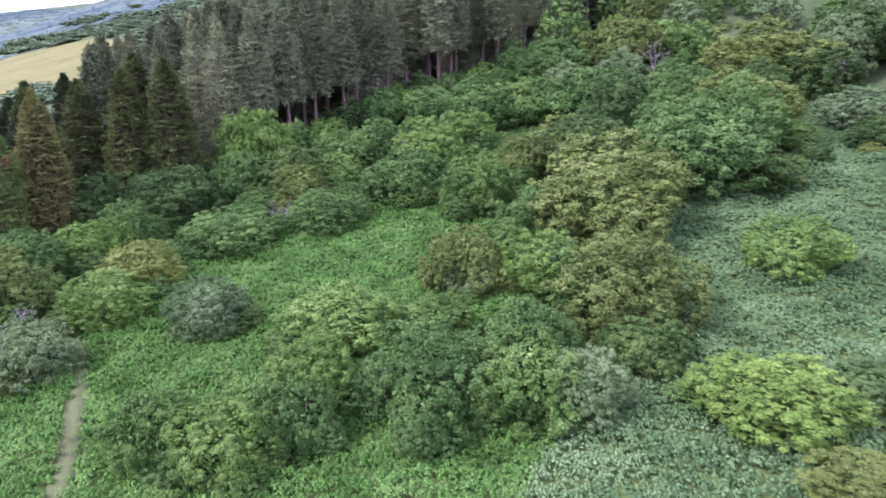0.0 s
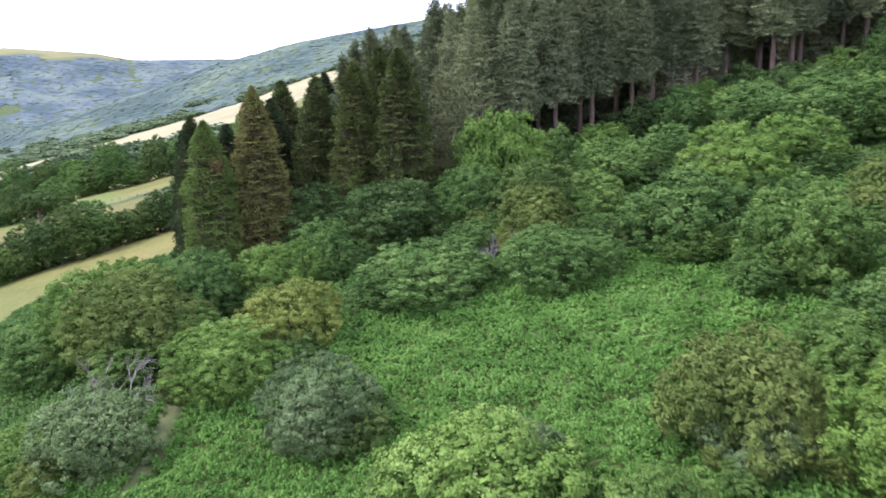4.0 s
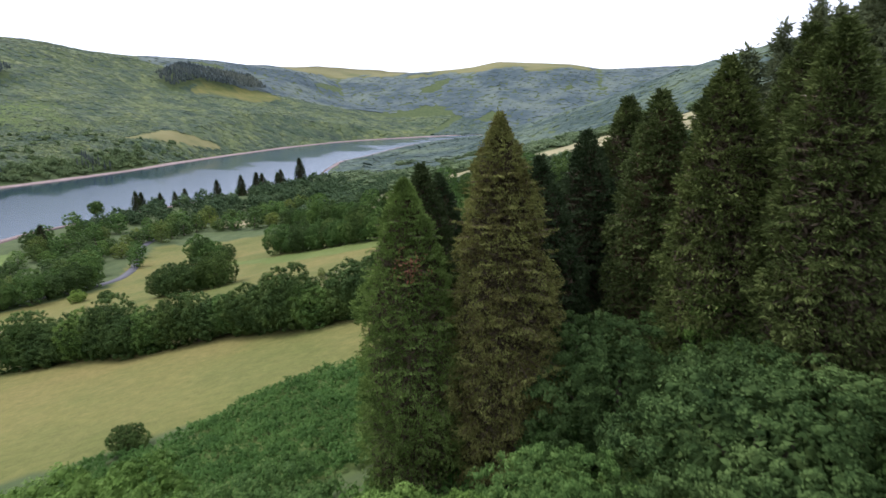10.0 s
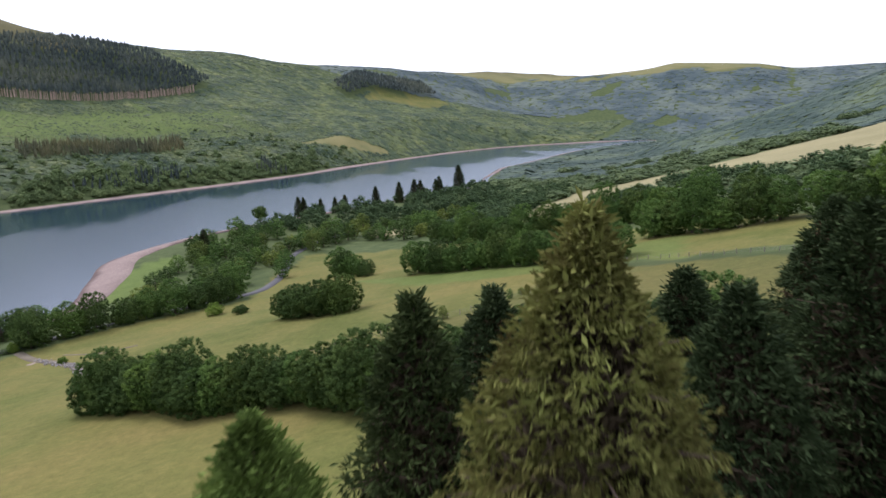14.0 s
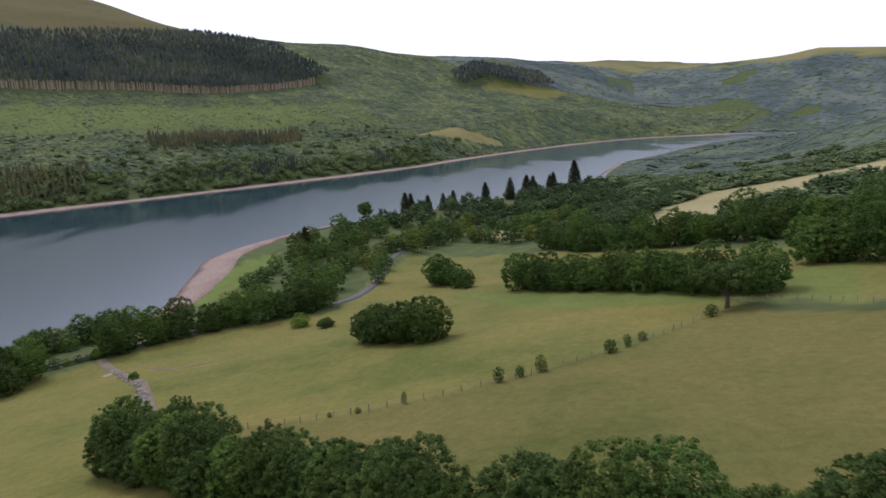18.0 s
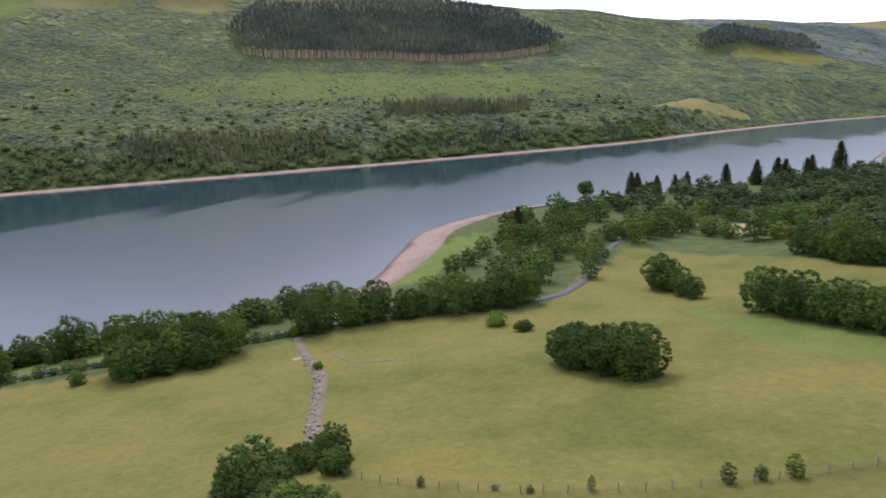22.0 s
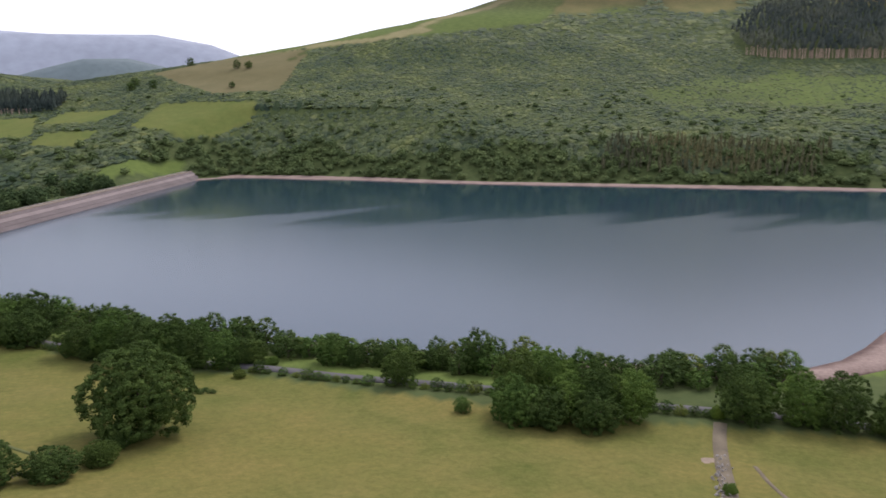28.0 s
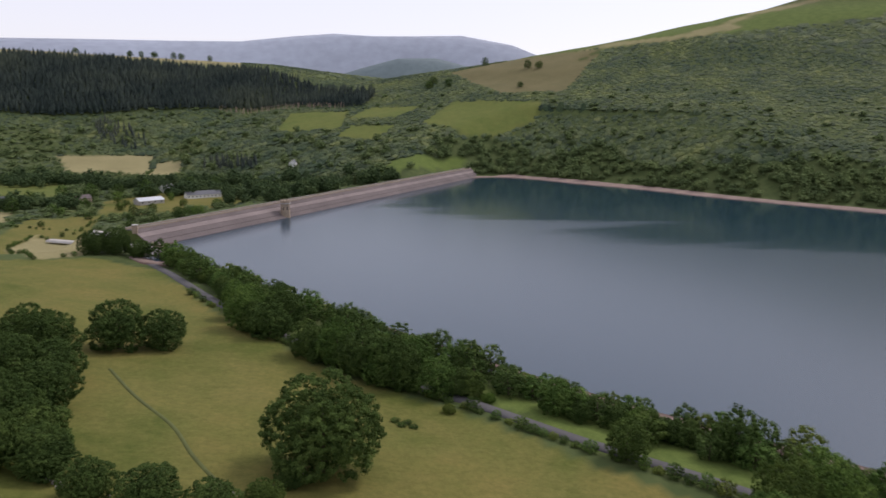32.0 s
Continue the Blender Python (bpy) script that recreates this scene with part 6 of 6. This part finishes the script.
def build_fence(line, label):
    fence = thing("wire_fence", label, "fence")
    spots = open_curve(line, 3.0)
    v, t = tube([(0, 0, -0.4), (0, 0, 1.3)], (0.09, 0.08), 5)
    post_mesh = mesh_of("post", v, t, [POST])
    rng_p = np.random.default_rng(7)
    for x, y in spots:
        part("post", post_mesh, fence, "", pose(x, y, float(land(x, y)), rng_p.uniform(-6, 6), rng_p.uniform(-6, 6), rng_p.uniform(0, 90)))
    for h in (0.45, 0.8, 1.15):
        wire = [(x, y, float(land(x, y)) + h) for x, y in spots]
        part("wire", mesh_of("wire", *tube(wire, [0.015] * len(wire), 3), [POST]), fence)
    return fence


build_fence(FENCE, "weathered post and wire fence across the pasture")
build_fence(FENCE_ON, "post and wire fence beyond the lone tree")

SCRUB_SPOTS = [(-194, 79, 0.9, 1.3), (-192, 103, 0.8, 1.6), (-191.5, 95, 0.9, 0.9), (-193.5, 120, 1.5, 1.1), (-194.3, 124, 1.2, 1.3), (-195, 128, 1.6, 1.2), (-199, 142, 1.8, 1.1), (-201, 146, 1.2, 1.3), (-204, 150, 1.4, 1.0), (-213, 168, 2.0, 0.8), (-192.5, 90, 0.7, 1.0)]
for i, (x, y, r, tall) in enumerate(SCRUB_SPOTS):
    put("thorn", ("dark", "green", "olive")[i % 3], i % 2, x, y, 0.8 * r, tall, i * 40.0, "hawthorn bushes along the fence")


def stone_shape(seed):
    v, t = ICO1
    rng_k = np.random.default_rng(seed)
    return v * (1 + rng_k.uniform(-0.25, 0.25, (len(v), 1))) * (1, 0.75, 0.6), t


STONES = [mesh_of("stone", *stone_shape(k), [STONE]) for k in range(5)]


def rubble_wall(line, label, count, width, seed, size=0.42):
    wall = thing("rubble_wall", label, "stone wall")
    spots, rng_r = open_curve(line, 0.5), np.random.default_rng(seed)
    for k in range(count):
        p = spots[rng_r.integers(0, len(spots))] + rng_r.normal(0, width, 2)
        s = size * rng_r.uniform(0.35, 1.2) ** 1.5
        m = pose(p[0], p[1], float(land(*p)) + 0.25 * s + rng_r.uniform(0, 0.35), *rng_r.uniform(0, 180, 3)) @ Matrix.Diagonal((s, s, s, 1))
        part("stone", STONES[k % 5], wall, "", m)
    return wall


rubble_wall([(-292, 14), (-275, 24), (-262, 32), (-250, 37), (-238, 42), (-226, 47), (-214, 53)], "tumbled grey stone wall along a dry ditch in the pasture", 260, 0.7, 3, 0.42)
rubble_wall([(-186, -66), (-180, -60), (-172, -56), (-160, -52), (-140, -60), (-131, -86), (-126, -104)], "old dry-stone field wall beside the oaks", 240, 0.35, 5, 0.42)
EARTH = plain("bare_earth", (0.24, 0.19, 0.14), 0.95, 0.35, 1.2)
DITCH = plain("dry_ditch", (0.15, 0.125, 0.085), 0.95, 0.4, 0.8)
tagged(new("ditch", mesh_of("ditch", *ribbon([(-312, 2), (-300, 9), (-286, 18), (-268, 30), (-250, 38), (-230, 46), (-212, 54)], 3.2, 0.06, 2.0), [DITCH], smooth=True)), "dry stony ditch bed running down the pasture", "ditch", kind="structure")
tagged(new("ditch_branch", mesh_of("ditch_branch", *ribbon([(-292, 22), (-284, 30), (-279, 38), (-281, 47)], 0.9, 0.06, 1.5), [DITCH], smooth=True)), "narrow dark ditch branching off in the grass", "ditch", kind="structure")


def flat_patch(name, label, x, y, r, material, seed):
    """A bare patch lying on the turf."""
    rng_f, verts = np.random.default_rng(seed), []
    for k in range(16):
        a = k * math.pi / 8
        q = (x + math.cos(a) * r * rng_f.uniform(0.7, 1.2), y + math.sin(a) * r * 0.6 * rng_f.uniform(0.7, 1.2))
        verts.append((*q, float(land(*q)) + 0.02))
    verts.append((x, y, float(land(x, y)) + 0.28))
    return tagged(new(name, mesh_of(name, verts, [(k, (k + 1) % 16, 16) for k in range(16)], [material], smooth=True)), label, "bare ground", kind="structure")


flat_patch("bare_scrape", "bare pale scrape of earth in the turf", -287, 14, 2.6, EARTH, 2)
tagged(new("field_path", mesh_of("field_path", *ribbon([(-136, -134), (-146, -111), (-157, -91), (-163, -74), (-170, -58)], 0.9, 0.03, 2.0), [TRACK_GRASS], smooth=True)), "faint dark line of rank grass across the pasture", "path", kind="structure")
NETTLES = [(-213, -97), (-211, -95), (-214, -94), (-210, -98)]
for i, (x, y) in enumerate(NETTLES):
    put("thorn", "dark", i % 2, x, y, 1.6, 0.35, i * 70.0, "scrub patch in the pasture")

# ---- dead trees and shore pines ----
DEAD_MESH = mesh_of("bare_crown", *dead_tree_shape(71, 5.5, 5), [DEAD])
DEAD_BUSH_MESH = mesh_of("bare_crown", *dead_tree_shape(77, 4.4, 5, 5), [DEAD])
for i, (x, y, s, turn) in enumerate([(-41.8, 61.8, 1.55, 0), (44, 150, 2.2, 80), (70.8, 129.4, 1.7, 140), (-22.8, 92.5, 1.15, 210)]):
    spread = i in (0, 3)
    label = "spreading leafless dead bush with pale twigs" if spread else "bleached leafless dead tree among the bushes"
    tree = thing("dead_bush" if spread else "dead_tree", label, "dead bush" if spread else "dead tree", "dead trees", pose(x, y, float(land(x, y)), 0, 0, turn))
    tree.scale = (s, s, s)
    part("bare_crown", DEAD_BUSH_MESH if spread else DEAD_MESH, tree)

PINE = make_tree("shore_pine", "tall dark pine on the sandy shore", "tree", crown_shape(81, 34, 1100, 0.15, 2.6, 1.0, 0.35), trunk_shape(82, 2.3, 0.07, 5), LEAF["dark"], BARK_RED)
PINE.matrix_basis = pose(-612, 84, float(land(-612, 84)) - 0.1)
PINE.scale = (5.6, 5.6, 7.0)
for i, (x, y, s) in enumerate([(-505, 50, 0.62), (-668, 116, 0.75), (-676, 121, 0.7), (-690, 150, 0.55), (-700, 160, 0.6), (-705, 190, 0.75), (-712, 214, 0.8), (-716, 230, 0.85), (-735, 240, 0.75), (-745, 262, 0.8), (-760, 262, 0.7), (-770, 290, 1.15), (-664, 135, 0.6)]):
    plant_conifer("p", x, y, 0.92 * s, 40.0 * i, 1.75)


# ---- buildings below the dam ----
def gable_house(label, x, y, long, deep, tall, roof_up, turn, wall_mat, roof_mat, windows):
    house = thing("house", label, "building", at=pose(x, y, float(land(x, y)), 0, 0, turn))
    part("wall", from_bm("wall", box(0, 0, tall / 2 - 0.5, long, deep, tall + 1.0, 0.04), wall_mat), house)
    v = [(-long / 2 - 0.3, -deep / 2 - 0.4, tall), (long / 2 + 0.3, -deep / 2 - 0.4, tall), (long / 2 + 0.3, 0, tall + roof_up), (-long / 2 - 0.3, 0, tall + roof_up), (-long / 2 - 0.3, deep / 2 + 0.4, tall), (long / 2 + 0.3, deep / 2 + 0.4, tall)]
    low = [(a, b, c - 0.18) for a, b, c in v]
    f = [(0, 1, 2, 3), (3, 2, 5, 4), (7, 6, 9, 8), (8, 9, 10, 11), (0, 6, 7, 1), (4, 5, 11, 10), (0, 3, 9, 6), (3, 4, 10, 9), (1, 7, 8, 2), (2, 8, 11, 5)]
    part("roof", mesh_of("roof", v + low, f, [roof_mat]), house)
    gable = [(s * (long / 2 - 0.02), yy, zz) for s in (-1, 1) for yy, zz in ((-deep / 2, tall - 0.05), (deep / 2, tall - 0.05), (0, tall + roof_up - 0.2))]
    part("gable", mesh_of("gable", gable, [(0, 1, 2), (3, 4, 5)], [wall_mat]), house)
    for k in range(windows):
        for s in (-1, 1):
            px = -long / 2 + long * (k + 0.5) / windows
            w = part("window", from_bm("window", box(0, 0, 0, 1.1, 0.1, 1.2), DARK_GLASS), house, "", pose(px, s * (deep / 2 + 0.03), tall * 0.55))
            part("sill", from_bm("sill", box(0, 0, 0, 1.3, 0.2, 0.1), CONCRETE), w, "", pose(0, 0, -0.66))
    return house


gable_house("long low white building with a slate roof below the dam", -123, -672, 34, 11, 3.6, 3.4, 20, WHITE_WALL, SLATE, 9)
gable_house("pale sheet-roofed shed beside the waterworks", -78, -630, 24, 12, 3.4, 2.6, 35, CONCRETE, ROOF_PALE, 4)
gable_house("white gabled house among the trees", -84, -716, 14, 9, 5.2, 3.4, 60, WHITE_WALL, SLATE, 3)
gable_house("white house half hidden in the woods below the hill", -222, -860, 14, 8, 5.0, 3.2, 75, WHITE_WALL, SLATE, 3)
gable_house("slate-roofed farm building beyond the fields", 46, -640, 20, 9, 4.0, 3.0, 10, WHITE_WALL, SLATE, 4)
gable_house("brown-roofed cottage in the trees", -20, -640, 12, 8, 4.6, 3.2, 40, MASONRY, PITCHING, 3)

# trees among the buildings and along the lanes below the dam
VILLAGE_TREES = [(-122, -470, 6), (-112, -486, 5), (-132, -492, 5.5), (-100, -500, 4.5), (-60, -590, 5), (-50, -640, 6), (-110, -610, 4.5), (-23, -655, 8), (-9, -577, 5), (20, -575, 7), (-30, -600, 6), (-140, -600, 5), (-150, -655, 6.5), (-108, -720, 8), (-60, -735, 8), (-130, -735, 8),
                 (-40, -700, 7), (10, -690, 7), (-92, -440, 3.0), (-10, -420, 2.5), (8, -450, 2.5), (-45, -460, 2.2), (-20, -505, 3), (-2, -500, 2.4), (30, -520, 3), (-144, -313, 5.5), (-136, -322, 4.5), (-75, -560, 4.5), (-88, -575, 5), (-20, -560, 4), (0, -620, 6), (-70, -680, 6), (-120, -560, 5), (-112, -540, 5), (-140, -690, 6), (-95, -650, 4), (-60, -620, 4), (25, -640, 6), (-10, -720, 7), (-80, -520, 4.5), (-45, -540, 4)]
for i, (x, y, r) in enumerate(VILLAGE_TREES):
    put("far", ("dark", "dark", "green")[i % 3], i % 2, x, y, r, pick.uniform(0.75, 0.95), i * 53.0, "trees round the waterworks")
for a, b in (((-66, -321), (-30, -395)), ((-71, -409), (-28, -458)), ((-86, -338), (-66, -321)), ((-60, -480), (10, -500)), ((-30, -395), (-28, -458)), ((-50, -470), (-53, -560))):
    n = int(math.dist(a, b) / 4.5)
    for k in range(n):
        if pick.random() < 0.75:
            put("thorn", ("dark", "green")[k % 2], k % 2, a[0] + (b[0] - a[0]) * k / n + pick.uniform(-1, 1), a[1] + (b[1] - a[1]) * k / n + pick.uniform(-1, 1), pick.uniform(1.0, 2.0), 0.7, k * 47.0, "field hedges below the dam")
rng = np.random.default_rng(44)
for x, y, n, wide in [(-105, -690, 9, 14), (-133, -700, 8, 12), (-165, -640, 8, 14), (-190, -565, 5, 9), (-210, -612, 8, 13), (-235, -632, 8, 13), (-268, -752, 12, 22), (-290, -708, 9, 14), (-325, -742, 7, 12),
                      (77, -790, 10, 20), (70, -843, 10, 20), (28, -800, 10, 18), (29, -612, 6, 10), (-5, -612, 5, 10), (-30, -755, 10, 16), (-60, -780, 10, 16), (-103, -790, 12, 20), (-180, -700, 10, 18), (-160, -780, 12, 20), (-220, -800, 12, 20), (-66, -690, 4, 8)]:
    for _ in range(int(1.6 * n)):
        LOOSE.append((x + rng.normal(0, wide * 0.8), y + rng.normal(0, wide * 0.8), rng.uniform(5.0, 9.5), rng.uniform(0.75, 1.1)))
spots = np.array(LOOSE)
woods = mesh_of("valley_trees", *scatter(LIGHT_CROWNS, spots[:, 0], spots[:, 1], spots[:, 2], spots[:, 2] * spots[:, 3], 45), [leafy("valley_leaves", (0.022, 0.042, 0.018), (0.066, 0.102, 0.042), (0.136, 0.182, 0.072), 0.1, 0.07)])
tagged(new("valley_trees", woods), "dark broadleaf trees crowding the low ground", "woodland", kind="stuff")
CREST_TREES = [(60, -1470, 7), (40, -1475, 6), (15, -1470, 8), (-20, -1475, 7), (-34, -1480, 8), (-90, -1470, 6), (160, -1480, 7), (330, -1470, 9), (360, -1475, 9), (390, -1470, 9), (-470, -1150, 9), (-500, -1130, 8), (-485, -1180, 9), (-640, -1120, 8), (-655, -1105, 8), (-600, -1240, 8), (-590, -1020, 6)]
for i, (x, y, r) in enumerate(CREST_TREES):
    put("far", "dark", i % 2, x, y, r, 0.9, i * 53.0, "trees on the far ridge")

# the dam's near end: gatehouse, spillway wall and forecourt
gate = thing("gate_pier", "square stone pier at the near end of the dam", "pier", at=pose(-104, -386, 8.2))
part("shaft", from_bm("shaft", box(0, 0, 1.2, 3.0, 3.0, 5.0, 0.06), MASONRY), gate)
part("cap", from_bm("cap", box(0, 0, 3.9, 3.6, 3.6, 0.4, 0.08), CONCRETE), gate)
spill = thing("spillway", "curved pale concrete spillway wall and apron beside the dam", "spillway")
part("apron", mesh_of("apron", *ribbon([(-106, -380), (-114, -366), (-124, -352), (-132, -336), (-138, -322)], 9.0, 0.5, 2.0), [CONCRETE], smooth=True), spill)
wall_line = open_curve([(-112, -384), (-121, -368), (-131, -350), (-139, -332), (-144, -318)], 2.0)
verts = []
for x, y in wall_line:
    z = max(float(land(x, y)), 0.5)
    verts += [(x - 0.4, y - 0.2, z - 1.5), (x - 0.4, y - 0.2, z + 1.8), (x + 0.4, y + 0.2, z + 1.8), (x + 0.4, y + 0.2, z - 1.5)]
quads = [(i * 4 + k, i * 4 + (k + 1) % 4, i * 4 + 4 + (k + 1) % 4, i * 4 + 4 + k) for i in range(len(wall_line) - 1) for k in range(4)]
quads += [(3, 2, 1, 0), (len(verts) - 4, len(verts) - 3, len(verts) - 2, len(verts) - 1)]
part("wing_wall", mesh_of("wing_wall", verts, quads, [MASONRY]), spill, "low stone wing wall")
forecourt = thing("forecourt", "pale concrete forecourt and bridge at the end of the dam", "forecourt")
part("slab", mesh_of("slab", *ribbon([(-106, -392), (-88, -404), (-66, -420), (-44, -432)], 5.0, 2.2, 3.0), [CONCRETE], smooth=True), forecourt)
